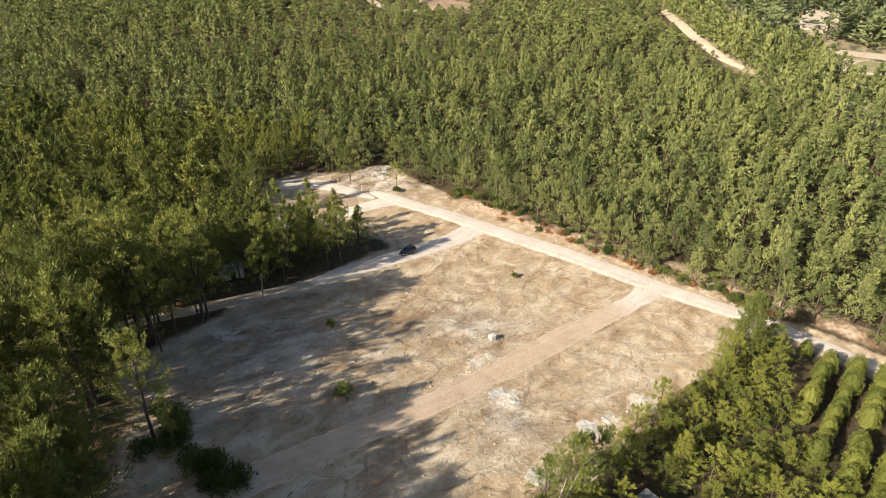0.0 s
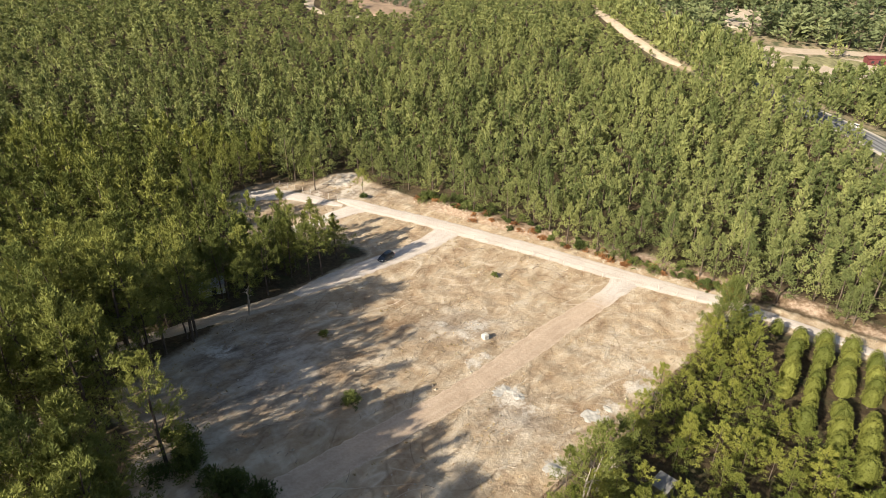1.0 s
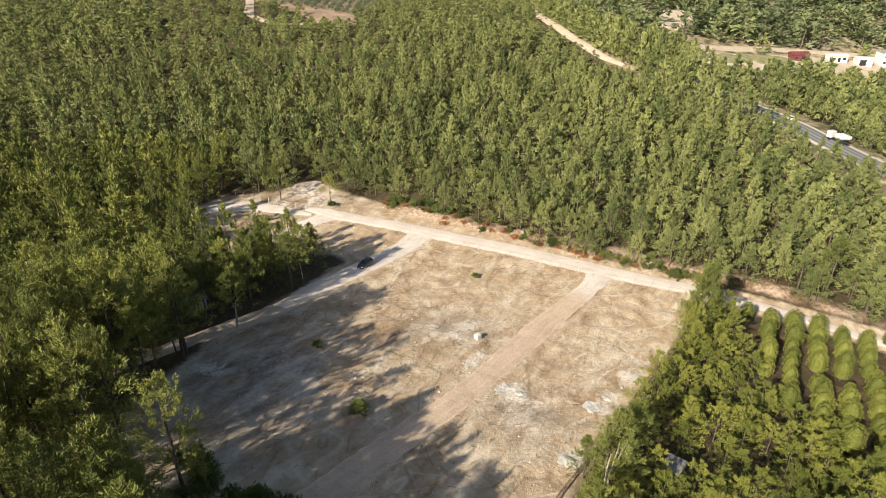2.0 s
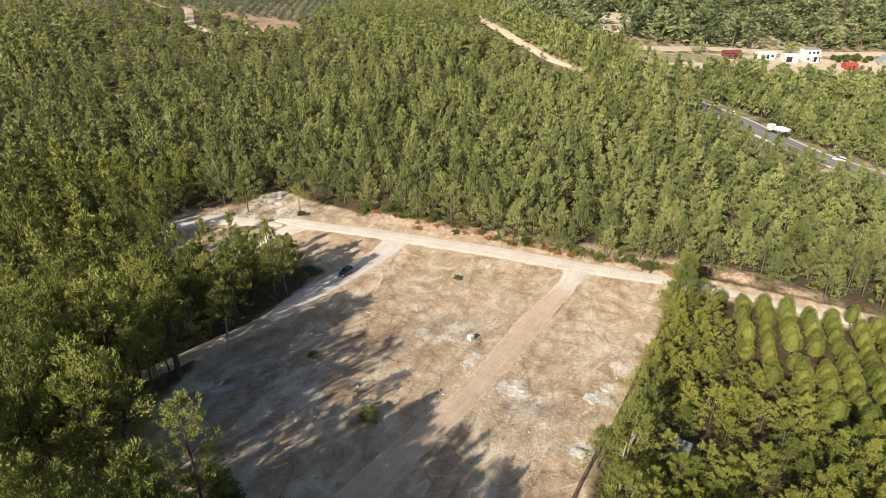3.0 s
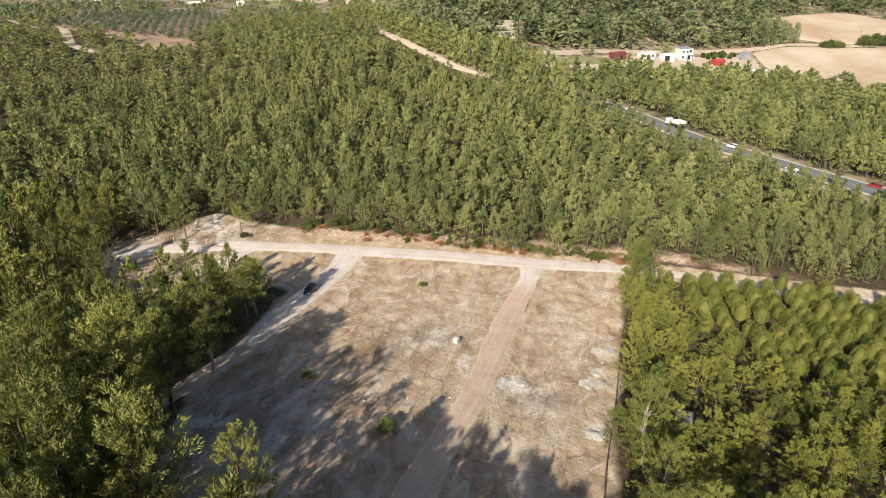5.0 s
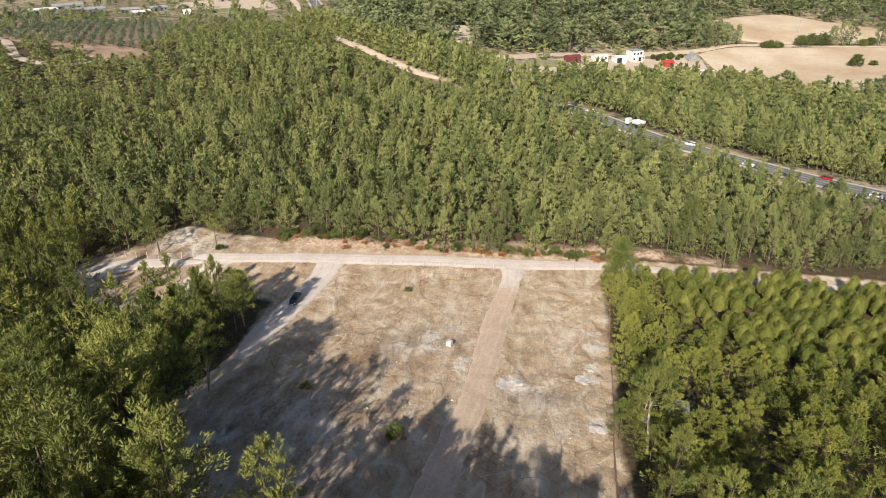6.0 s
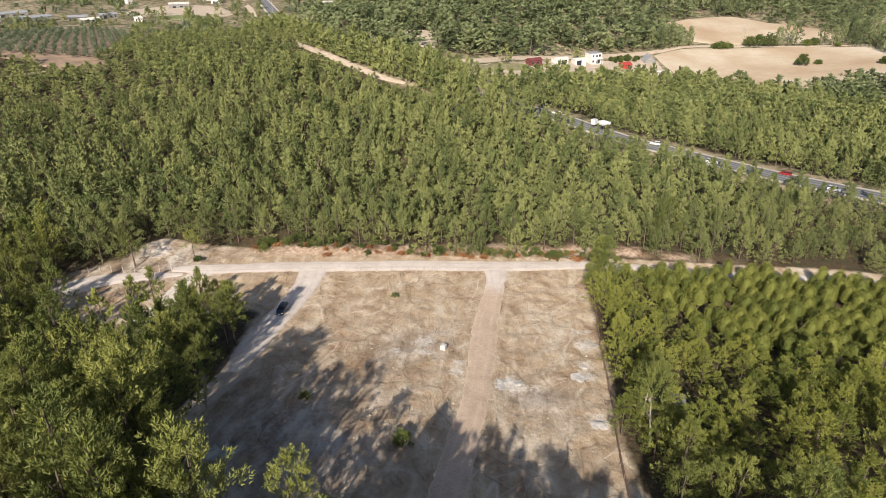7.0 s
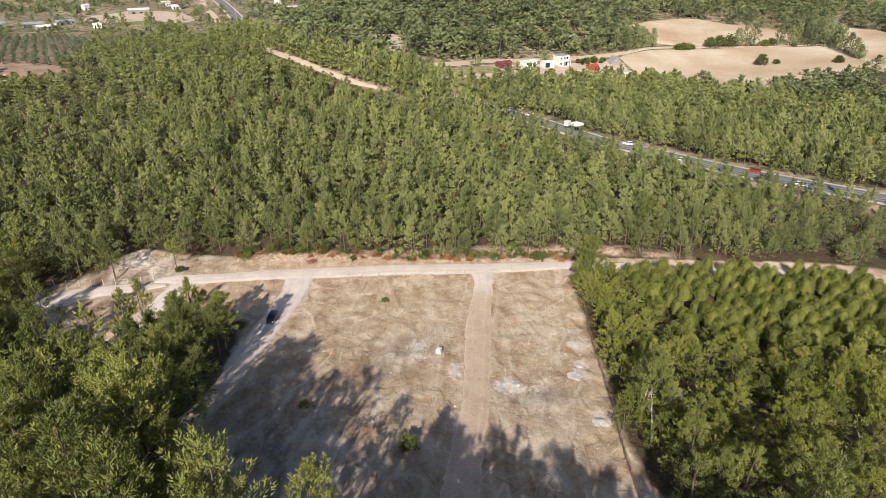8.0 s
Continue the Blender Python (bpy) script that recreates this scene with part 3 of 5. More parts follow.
def crown_arrays(rng, top, radius, base, branches, clumps, blades, length, width, puff=0.55, cone=0.85, bough=0.32):
    """A pine's crown: whorls of branches rise from the stem, each ends in a bough of several plumes of needles."""
    whorl = np.arange(branches) // 4
    u = np.clip((whorl + rng.normal(0.3, 0.2, branches)) * 4 / branches, 0, 0.97)
    turn = np.arange(branches) * 1.5708 + whorl * 0.9 + rng.normal(0, 0.35, branches)
    reach = radius * np.minimum(1, (u + 0.34) / 0.46) * (1.0 - u) ** cone * rng.uniform(0.6, 1.18, branches) + 0.12
    zed = base + (top - base) * u
    centres, outward, radii = [], [], []
    for k in range(clumps):
        f = rng.uniform(0.5, 1.06, branches) if k else 1.0
        ca, sa = np.cos(turn), np.sin(turn)
        drift = rng.normal(0, bough, (3, branches)) * (0.35 + 0.65 * np.minimum(1, reach / radius))
        lift = (0.02 + 0.36 * u) * reach * f * f + 0.22 * np.abs(drift[2]) + 0.5 * drift[2]
        centres.append(np.stack([ca * reach * f + drift[0], sa * reach * f + drift[1], zed + lift], 1))
        tip = (0.85 - 0.65 * u) * rng.uniform(0.5, 1.2, branches)
        outward.append(np.stack([ca * tip + 0.5 * drift[0], sa * tip + 0.5 * drift[1], 0.55 + 0.45 * u], 1))
        radii.append(puff * rng.uniform(0.7, 1.3, branches) * (1.0 - 0.35 * u))
    lead = np.linspace(0.89, 0.975, 3) * top
    centres.append(np.stack([rng.normal(0, 0.08, 3), rng.normal(0, 0.08, 3), lead], 1))
    outward.append(np.tile((0.0, 0.0, 1.0), (3, 1)))
    radii.append(puff * np.array([0.6, 0.48, 0.34]))
    return plume_blades(rng, np.vstack(centres), np.concatenate(radii), unit_rows(np.vstack(outward)), blades, length, width)


def dome_arrays(rng, top, radius, base, puffs, blades, length, width):
    """The round crown of a stone pine: small puffs side by side over a dome."""
    u = (np.arange(puffs) + rng.random(puffs) * 0.9) / puffs
    turn = np.arange(puffs) * 2.39996 + rng.normal(0, 0.2, puffs)
    reach = radius * np.sqrt(np.clip(1 - u ** 2.2, 0, 1)) * rng.uniform(0.84, 1.06, puffs)
    ca, sa = np.cos(turn), np.sin(turn)
    centres = np.stack([ca * reach, sa * reach, base + (top - base) * u], 1)
    outward = unit_rows(np.stack([ca * reach / radius, sa * reach / radius, 0.1 + u], 1))
    return plume_blades(rng, centres, rng.uniform(0.3, 0.55, puffs), outward, blades, length, width, 0.9, 0.6, 1.1)


def stem_arrays(rng, top, girth, base, limbs=0, reach=2.0, sides=6, bend=0.35, lean=(0.0, 0.0)):
    """A bent, tapered stem with limbs."""
    k = 7 if sides > 4 else 4
    t = np.linspace(0, 1, k)
    wob = np.cumsum(rng.normal(0, bend * 0.35, (k, 2)), axis=0) * t[:, None] + np.array(lean)[None] * (t ** 1.5)[:, None]
    path = np.column_stack([wob, t * top * 0.94])
    path[0, 2] = -0.4
    pieces = [tube(path, girth * (1 - t) ** 0.8 + 0.02, sides)]
    for i in range(limbs):
        f = rng.uniform(min(base / top, 0.6), 0.85)
        start = np.array([np.interp(f, t, path[:, 0]), np.interp(f, t, path[:, 1]), f * top * 0.94])
        a, r = i * 2.4 + rng.random(), reach * (1.1 - f) * rng.uniform(0.7, 1.2)
        end = start + np.array([math.cos(a) * r, math.sin(a) * r, r * rng.uniform(0.2, 0.6)])
        mid = (start + end) / 2 + rng.normal(0, 0.12, 3)
        pieces.append(tube([start, mid, end], [girth * 0.32, girth * 0.2, 0.015], 4))
    return join(pieces)


def tree_thing(name, stem, crown, bark, leaf, label, category="tree", group="", tint=0.0):
    root = tagged(new(name), label, category, group)
    child(link_mesh("trunk", *stem, [bark], smooth_faces=True), root)
    child(link_mesh("crown", *crown, [leaf], tint=np.full(len(crown[0]), tint)), root)
    return root


rng = np.random.default_rng(7)
FOREST_STEP = 5.1


def in_view_land(x, y):
    """The stretch of country that can be seen, with a margin behind for shadows."""
    wedge = (x > -0.72 * y - 26) & (y > 10) & (y > 0.25 * (x + 54) + 2)
    return wedge


def free_of_roads(x, y, margin):
    ok = np.ones(x.shape, bool)
    for r, extra in ((FAR_TRACK, 1.5), (OLIVE_TRACK, 0.8), (HIGHWAY, 1.2), (FIELD_ROAD, 2.0), (EAST_ROAD, 2.0), (SPUR, 1.0), (WEST_LANE, 1.0), (WOOD_ROAD, 0.1), (LANE, 1.5), (MAIN_ROAD, 1.0), (CAR_ROAD, 2.6)):
        d, _ = away(x, y, [tuple(q) for q in r[::4, :2]] + [tuple(r[-1, :2])])
        ok &= d > np.mean(r[:, 2]) / 2 + extra + margin
    return ok


PLANTATION = [(69, 88), (62, 93), (55.5, 81), (51, 71), (49.5, 61), (51, 52), (57, 43), (66, 36), (90, 30), (116, 40), (112, 52), (98, 63), (84, 77)]
gx, gy = np.meshgrid(np.arange(-330, 700, FOREST_STEP), np.arange(8, 640, FOREST_STEP))
fx, fy = gx.ravel() + rng.uniform(-0.46, 0.46, gx.size) * FOREST_STEP, gy.ravel() + rng.uniform(-0.46, 0.46, gx.size) * FOREST_STEP
YOUNG = [(58, 95), (47, 84), (36, 73), (25, 62.5), (15, 52.5), (8, 45), (14, 30), (40, 30), (64, 34), (56, 43), (50, 52), (48.5, 61), (50, 71), (54.5, 81), (60, 93)]
dx, dy = np.meshgrid(np.arange(4, 66, 3.2), np.arange(28, 98, 3.2))
dx, dy = dx.ravel() + rng.uniform(-1.4, 1.4, dx.size), dy.ravel() + rng.uniform(-1.4, 1.4, dx.size)
young = inside(dx, dy, YOUNG)
old = ~inside(fx, fy, YOUNG)
# A second set of stems thickens the old stand that shades the clearing from the south-west.
OLD_STAND = [(-64, 92), (-58, 66), (-46, 48), (-36, 32), (-26, 18), (-25, 20), (-26, 27), (-31, 37), (-35.5, 48), (-44, 70), (-34, 96), (-26, 110), (-40, 118)]
ex, ey = rng.uniform(-66, 8, 420), rng.uniform(16, 118, 420)
thick = inside(ex, ey, OLD_STAND)
fx, fy = np.r_[fx[old], dx[young], ex[thick][:45]], np.r_[fy[old], dy[young], ey[thick][:45]]
lower, upper = smooth([(-20, 14), (-27, 25), (-33, 37), (-37, 46)], 2.6), smooth([(-38, 48), (-42, 60), (-49, 71), (-45, 82)], 3.2)
edge = np.vstack([lower - (1.0, 0), lower - (4.4, 0), upper - (1.2, 0)])
edge_x, edge_y = (edge + rng.normal(0, 0.8, edge.shape)).T
fx, fy = np.r_[fx, edge_x], np.r_[fy, edge_y]
screen = smooth([(128, 405), (119, 368), (115.8, 345), (114.6, 312), (114.2, 288), (116.2, 266), (121, 246), (128, 226)], 2.6)
strip_x, strip_y = np.r_[screen[:, 0], screen[:, 0] + 2.4] + rng.normal(0, 0.5, 2 * len(screen)), np.tile(screen[:, 1], 2) + rng.normal(0, 0.6, 2 * len(screen))
keep = in_view_land(fx, fy) & free_of_roads(fx, fy, 0.6) & (np.hypot(fx - 24.2, fy - 51.6) > 4.0) & (np.hypot(fx - 29, fy - 49) > 3.2) & (np.hypot(fx + 39.4, fy - 103) > 3.5) & (np.hypot(fx + 40.5, fy - 52.5) > 6.0) & (np.hypot(fx + 34.6, fy - 57) > 4.5)
for poly in (CLEARING, PLANTATION, FIELD_NEAR, FIELD_FAR, EAST_FIELD, GARDENS, ORCHARD, ORCHARD_SOIL, LOT, QUARRY):
    keep &= ~inside(fx, fy, poly)
# How dense the wood is: closed near the clearing, open country beyond the ridge and along the highway.
density = np.ones(fx.shape)
hw_gap, hw_side = away(fx, fy, [tuple(q) for q in HIGHWAY[::4, :2]])
density = np.where((hw_side < 0) & (fy > 430), 0.10, density)
density = np.where((fy > 335) & (fx > -70) & (fx < 112) & (fy < 430), 0.85, density)
density = np.where((hw_side > 0) & (hw_gap < 34) & (fy > 240), 0.75, density)
density = np.where((fx > 110) & (fx < 150) & (fy > 240) & (fy < 300) & (hw_side < 0), 0.8, density)
density = np.where(fy > 470, 0.12, density)
density = np.where((hw_side > 0) & (fy > 290) & (fx > 185 + (fy - 300) * 0.45) & (fy < 520), 0.85, density)
density = np.where((fx > 320) & (fy < 130), 0.6, density)
openness = np.array([noise.fractal(Vector((a * 0.02, b * 0.02, 9)), 0.9, 2.0, 3) for a, b in zip(fx, fy)])
density = density * np.where(np.hypot(fx + 25, fy - 5) > 330, 0.74, 1.0) * np.where(np.hypot(fx + 25, fy - 5) > 540, 0.62, 1.0) * np.where((fx < -60) & (fy > 380), 0.3, 1.0)
density = density * np.where((hw_side > 0) & ((fy > 284) | (fx > 300)), 0.42, 1.0)
keep &= rng.random(fx.size) < density * np.where(openness < -0.38, 0.85, 1.0)
fx, fy = fx[keep], fy[keep]
fx, fy = np.r_[fx, strip_x], np.r_[fy, strip_y]
rim, _ = away(fx, fy, CLEARING + CLEARING[:1])
near = (fy < 99) & (fx > -72) & (fx < 66) & (fy > 14) & (rim < 42)
order = np.argsort(rim + 1000 * ~near)[:262]
near = np.zeros(fx.shape, bool)
near[order] = True

# Pines that stand near enough to be told apart.
near_kinds = []
for i in range(7):
    top = (12.2, 13.5, 14.4, 11.2, 12.8, 15.2, 13.2)[i]
    stem = stem_arrays(rng, top, 0.2, top * 0.35, 12, 2.4)
    crown = crown_arrays(rng, top, top * (0.23, 0.20, 0.22, 0.27, 0.21, 0.20, 0.25)[i] + 0.5, top * (0.28, 0.24, 0.36, 0.22, 0.30, 0.38, 0.26)[i], 40, 3, 27, 0.31, 0.105, 0.62, cone=(0.55, 0.7, 0.5, 0.6, 0.75, 0.55, 0.65)[i])
    near_kinds.append(tree_thing("pine_tree", stem, crown, BARK, NEAR_PINE, "tall olive-green pine with tufted branches in dense woodland", group="pines round the clearing", tint=i / 7))
young_kinds = []
for i in range(4):
    top = (12.6, 13.4, 12.0, 13.0)[i]
    stem = stem_arrays(rng, top, 0.12, top * 0.25, 8, 2.4, 5, 0.2)
    crown = crown_arrays(rng, top, top * (0.26, 0.29, 0.27, 0.24)[i] + 0.4, top * 0.14, 40, 3, 27, 0.33, 0.115, 0.62, cone=(0.7, 0.6, 0.8, 0.75)[i])
    young_kinds.append(tree_thing("pine_tree", stem, crown, BARK, YOUNG_PINE, "young yellow-green pine in a dense stand beside a fence", group="pines round the clearing", tint=i / 4))
all_kinds = near_kinds + young_kinds
used = set()


def tree_height(x, y):
    """The usual height of the pines: tall in the old stand to the south-west, low in the young one to the east."""
    if x < -18 and y < 80:
        return 16.2
    if x < -8:
        return 13.6 if y < 100 else 12.4
    return 11.4 if x < 14 else (10.5 if y > 78 else (7.6 if x > 36 else 9.0))


for n, (x, y) in enumerate(zip(fx[near], fy[near])):
    k = int(rng.integers(0, len(near_kinds))) if x < 10 else len(near_kinds) + int(rng.integers(0, len(young_kinds)))
    s = tree_height(x, y) / 13.0
    m = pose(x, y, z_at(x, y), 0, 0, rng.uniform(0, 360)) @ Matrix.Diagonal((*[(0.35 + 0.65 * s) * rng.uniform(0.92, 1.12)] * 2, s * rng.uniform(0.9, 1.08), 1))
    if k not in used:
        used.add(k)
        all_kinds[k].matrix_basis = m
    else:
        copy_thing(all_kinds[k], m)

# The wood behind: joined into one object.


def merge(kinds, places, leaf_first=0):
    """Arrays of many trees: kinds are (stem, crown) pairs; places are rows x, y, z, turn, wide, tall, kind, tint."""
    verts, faces, index, tints, n = [], [], [], [], 0
    for k, (stem, crown) in enumerate(kinds):
        rows = places[places[:, 6] == k]
        if not len(rows):
            continue
        base = np.vstack([stem[0], crown[0]])
        tri = np.vstack([stem[1], crown[1] + len(stem[0])])
        ca, sa = np.cos(rows[:, 3])[:, None], np.sin(rows[:, 3])[:, None]
        w, t = rows[:, 4][:, None], rows[:, 5][:, None]
        px = (ca * base[:, 0] - sa * base[:, 1]) * w + rows[:, 0][:, None]
        py = (sa * base[:, 0] + ca * base[:, 1]) * w + rows[:, 1][:, None]
        pz = base[:, 2][None] * t + rows[:, 2][:, None]
        verts.append(np.stack([px, py, pz], 2).reshape(-1, 3))
        faces.append((tri[None] + (n + np.arange(len(rows)) * len(base))[:, None, None]).reshape(-1, 3))
        index.append(np.tile(np.r_[np.zeros(len(stem[1]), int), np.ones(len(crown[1]), int)], len(rows)))
        tints.append(np.repeat(rows[:, 7], len(base)))
        n += len(rows) * len(base)
    return np.vstack(verts), np.vstack(faces), np.concatenate(index), np.concatenate(tints)


wx, wy = fx[~near], fy[~near]
wrim, _ = away(wx, wy, CLEARING + CLEARING[:1])
distance = np.hypot(wx + 25, wy - 5)
tier = np.where((wrim < 8) | ((wy < 100) & (wrim < 40)), 0, np.where(distance < 175, 1, np.where(distance < 275, 2, 3)))
kinds, starts = [], []
for n_kinds, spec in ((6, (30, 3, 20, 0.38, 0.135, 0.68, 6)), (7, (21, 3, 10, 0.60, 0.26, 0.80, 1)), (7, (18, 2, 8, 0.90, 0.42, 0.95, 0)), (6, (14, 2, 6, 1.0, 0.66, 1.1, 0))):
    starts.append(len(kinds))
    for i in range(n_kinds):
        top = rng.uniform(8.2, 11.2)
        branches, clumps, blades, length, width, spread, limbs = spec
        stem = stem_arrays(rng, top, 0.16, top * 0.35, limbs, 2.0, 4 if spec[0] < 32 else 5)
        kinds.append((stem, crown_arrays(rng, top, top * rng.uniform(0.28, 0.35) + 0.5, top * (rng.uniform(0.04, 0.14) if spec[0] == 32 else rng.uniform(0.10, 0.22)), branches, clumps, blades, length, width, spread, cone=rng.uniform(0.9, 1.25), bough=0.34)))
starts.append(len(kinds))
which = np.array([rng.integers(starts[t], starts[t + 1]) for t in tier])
patch = np.array([noise.noise(Vector((a * 0.03, b * 0.03, 2))) for a, b in zip(wx, wy)])
road_gap_far, road_side_far = away(wx, wy, CAUSEWAY)
low = np.where(road_side_far < 0, np.clip((road_gap_far + 20) / 50, 0.58, 1.0), np.clip((road_gap_far + 16) / 34, 0.55, 1.0))
low = np.where(wy > 208, np.maximum(low, 1.0), low)
track_gap, track_side = away(wx, wy, [tuple(q) for q in FAR_TRACK[::5, :2]])
low = np.where((wx > -75) & (wx < 26) & (wy > 282) & (wy < 345), np.minimum(low, 0.5), low)
young_far = inside(wx, wy, YOUNG) | ((wy < 78) & (wx > 14))
low = np.where(young_far, np.where(wx > 36, 0.72, 0.85), low)
low = np.where((wx < -18) & (wy < 80), 1.5, np.where((wx < -20) & (wy < 125), 1.15, np.where((wx < -30) & (wy < 180), 1.25, low)))
low = np.where((wy < 330) & (wx > 60) & (track_side < 0), np.minimum(low, np.clip((track_gap + 10) / 46, 0.4, 1.0)), low)
ridge = (wy > 245) & (wx < 112) & (road_side_far < 0)
low = np.where(ridge, np.minimum(low, np.where(wy > 335, 0.6, 0.8)), low)
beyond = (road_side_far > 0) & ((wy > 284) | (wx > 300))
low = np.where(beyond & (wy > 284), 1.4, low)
hide = (road_side_far < 0) & (road_gap_far < 26) & (wy > 188) & (wy < 300) & (wx > 116)
low = np.where(hide, 1.45, low)
tall = rng.uniform(0.72, 1.22, len(wx)) * (1 + 0.12 * patch) * low
rows = np.stack([wx, wy, height(wx, wy), rng.uniform(0, 6.28, len(wx)), rng.uniform(0.9, 1.18, len(wx)) * (0.4 + 0.6 * low) * np.where(inside(wx, wy, YOUNG), 1.1, 1.0) * np.where(beyond, 2.0, np.where(distance > 300, 1.3, 1.0)), tall, which, np.clip((0.5 + 0.5 * patch + rng.normal(0, 0.3, len(wx))) * np.where(beyond, 0.9, 1.0), 0, 0.99)], 1)
stand = (wy < 100) & (wx > 8) & (wx < 70)
# Pines whose shade is put into the leaf colour by darker needles.
shade_dimmed = ((wy < 126) & (wx < 8)) | ((wy < 185) & (wx < -24 - 0.25 * (wy - 126)))
for wood, leaf, which_rows, label in (("young_stand", YOUNG_PINE, stand & ~beyond, "yellow-green young pines in a dense stand"), ("shady_forest", NEAR_PINE, shade_dimmed, "tall pines south-west of the clearing, shade put into their needle colour"), ("pine_forest", PINE, ~beyond & ~stand & ~shade_dimmed, "dense olive-green pine forest covering the hills"), ("dark_forest", FAR_PINE, beyond, "pine forest beyond the highway, distance haze put into its bluish green")):
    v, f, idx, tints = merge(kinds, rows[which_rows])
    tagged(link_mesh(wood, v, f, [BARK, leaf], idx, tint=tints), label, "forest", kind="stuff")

# Stone pines in planted rows.


def dome_core(top, radius, base):
    """The leafy dome under the outer tufts, a little lumpy."""
    rings, sides = 6, 12
    verts = []
    for i in range(rings + 1):
        u = i / rings
        for j in range(sides):
            a = 6.283 * j / sides
            r = radius * math.sqrt(max(0.0, 1 - u ** 2.4)) * rng.uniform(0.95, 1.04)
            verts.append((math.cos(a) * r, math.sin(a) * r, base + (top - base) * u - 0.25 * (i == 0)))
    faces = []
    for i in range(rings):
        for j in range(sides):
            p, q = i * sides + j, i * sides + (j + 1) % sides
            faces += [(p, q, q + sides), (p, q + sides, p + sides)]
    return np.array(verts), np.array(faces)


dome_kinds = []
for i in range(3):
    top = (6.0, 6.6, 6.3)[i]
    crown = dome_arrays(rng, top, 1.85, 1.9, 120, 13, 0.26, 0.11)
    inner = dome_core(top * 0.92, 1.5, 1.8)
    dome_kinds.append(tree_thing("stone_pine", stem_arrays(rng, top * 0.8, 0.16, 1.6, 7, 1.8), join([crown, inner]), BARK, DOME, "round-crowned young stone pine in a planted row", group="planted stone pines", tint=i / 3))
used = set()
run, cross = Vector((0.655, 0.755)), Vector((0.755, -0.655))
for a in range(-11, 12):
    for b in range(-6, 13):
        p = Vector((60.0, 73.8)) + run * (a * 3.5 + rng.uniform(-0.4, 0.4)) + cross * (b * 4.0 + rng.uniform(-0.35, 0.35))
        if not inside(np.array([p.x]), np.array([p.y]), PLANTATION)[0] or p.y < 34 or rng.random() < 0.05:
            continue
        if away(np.array([p.x]), np.array([p.y]), PLANTATION + PLANTATION[:1])[0][0] < 0.4:
            continue
        k = int(rng.integers(0, 3))
        s = rng.uniform(0.74, 1.0)
        m = pose(p.x, p.y, z_at(p.x, p.y), 0, 0, rng.uniform(0, 360)) @ Matrix.Diagonal((s, s, s * rng.uniform(0.9, 1.12), 1))
        if k not in used:
            used.add(k)
            dome_kinds[k].matrix_basis = m
        else:
            copy_thing(dome_kinds[k], m)

# ---- shrubs, brush, grass and litter of the clearing ----


def shrub_arrays(rng, wide, tall, clumps, blades, length, width):
    """A rounded, uneven shrub of leafy clumps."""
    a, r = rng.uniform(0, 6.283, clumps), np.sqrt(rng.random(clumps))
    h = rng.uniform(0.1, 1.0, clumps)
    fit = np.sqrt(np.clip(1 - h ** 2 * 0.85, 0.1, 1))
    c = np.stack([np.cos(a) * r * fit * wide / 2, np.sin(a) * r * fit * wide / 2, h * tall * 0.85], 1)
    c = np.repeat(c, blades, axis=0)
    n = len(c)
    way = c / (np.linalg.norm(c, axis=1)[:, None] + 1e-6) * 0.6 + rng.normal(0, 0.6, (n, 3)) + np.array([0, 0, 0.25])
    way /= np.linalg.norm(way, axis=1)[:, None]
    flat = np.cross(way, rng.normal(0, 1, (n, 3)))
    flat /= np.linalg.norm(flat, axis=1)[:, None] + 1e-9
    root = c + rng.normal(0, 0.12 * wide / 2, (n, 3))
    s = rng.uniform(0.6, 1.3, n)[:, None]
    v = np.stack([root - flat * width * s / 2, root + flat * width * s / 2, root + way * length * s], 1).reshape(-1, 3)
    v[:, 2] = np.maximum(v[:, 2], -0.05)
    return v, np.arange(3 * n).reshape(-1, 3)


def shrub(name, x, y, wide, tall, leaf, label, clumps=40, category="shrub", group=""):
    root = tagged(new(name), label, category, group)
    stems = [tube([(0, 0, -0.2), (0.1 * math.cos(a) * wide, 0.1 * math.sin(a) * wide, tall * 0.35), (0.3 * math.cos(a) * wide, 0.3 * math.sin(a) * wide, tall * 0.75)], [0.05, 0.035, 0.01], 4) for a in (0.3, 1.9, 3.4, 5.0)]
    child(link_mesh("trunk", *join(stems), [BARK]), root)
    v, f = shrub_arrays(rng, wide, tall, clumps, 14, 0.34, 0.16)
    child(link_mesh("crown", v, f, [leaf], tint=np.full(len(v), rng.random())), root)
    root.matrix_basis = pose(x, y, z_at(x, y) + 0.02, 0, 0, rng.uniform(0, 360))
    return root


shrub("bush", -13.8, 68.9, 2.9, 2.1, BUSH, "round dark green bush alone in dry grass", 70)
shrub("bush", -18.6, 88.2, 1.7, 0.8, BUSH, "low dark green bush in the dry clearing", 24)
shrub("bush", -12.2, 156.0, 2.4, 1.1, BUSH, "trimmed round bush at the foot of a thin pine", 50)
shrub("bush", 14.5, 112.5, 1.6, 1.2, BUSH, "sparse green bush in straw-coloured grass", 22)
for i in range(22):
    f = rng.random()
    shrub("bush", -36.5 + 14 * f + rng.normal(0, 1.2), 61 - 13 * f + rng.normal(0, 1.2), rng.uniform(2.2, 4.0), rng.uniform(1.2, 2.8), BUSH, "dark green undergrowth at the shaded edge of the pines", 60, group="undergrowth at the pines")
edge_bushes = smooth([(3, 155.4), (10.6, 148.8), (18.6, 141.8), (30.6, 131.3), (42.1, 121.8), (54.6, 112.3), (64.6, 104.8)], 1.0)
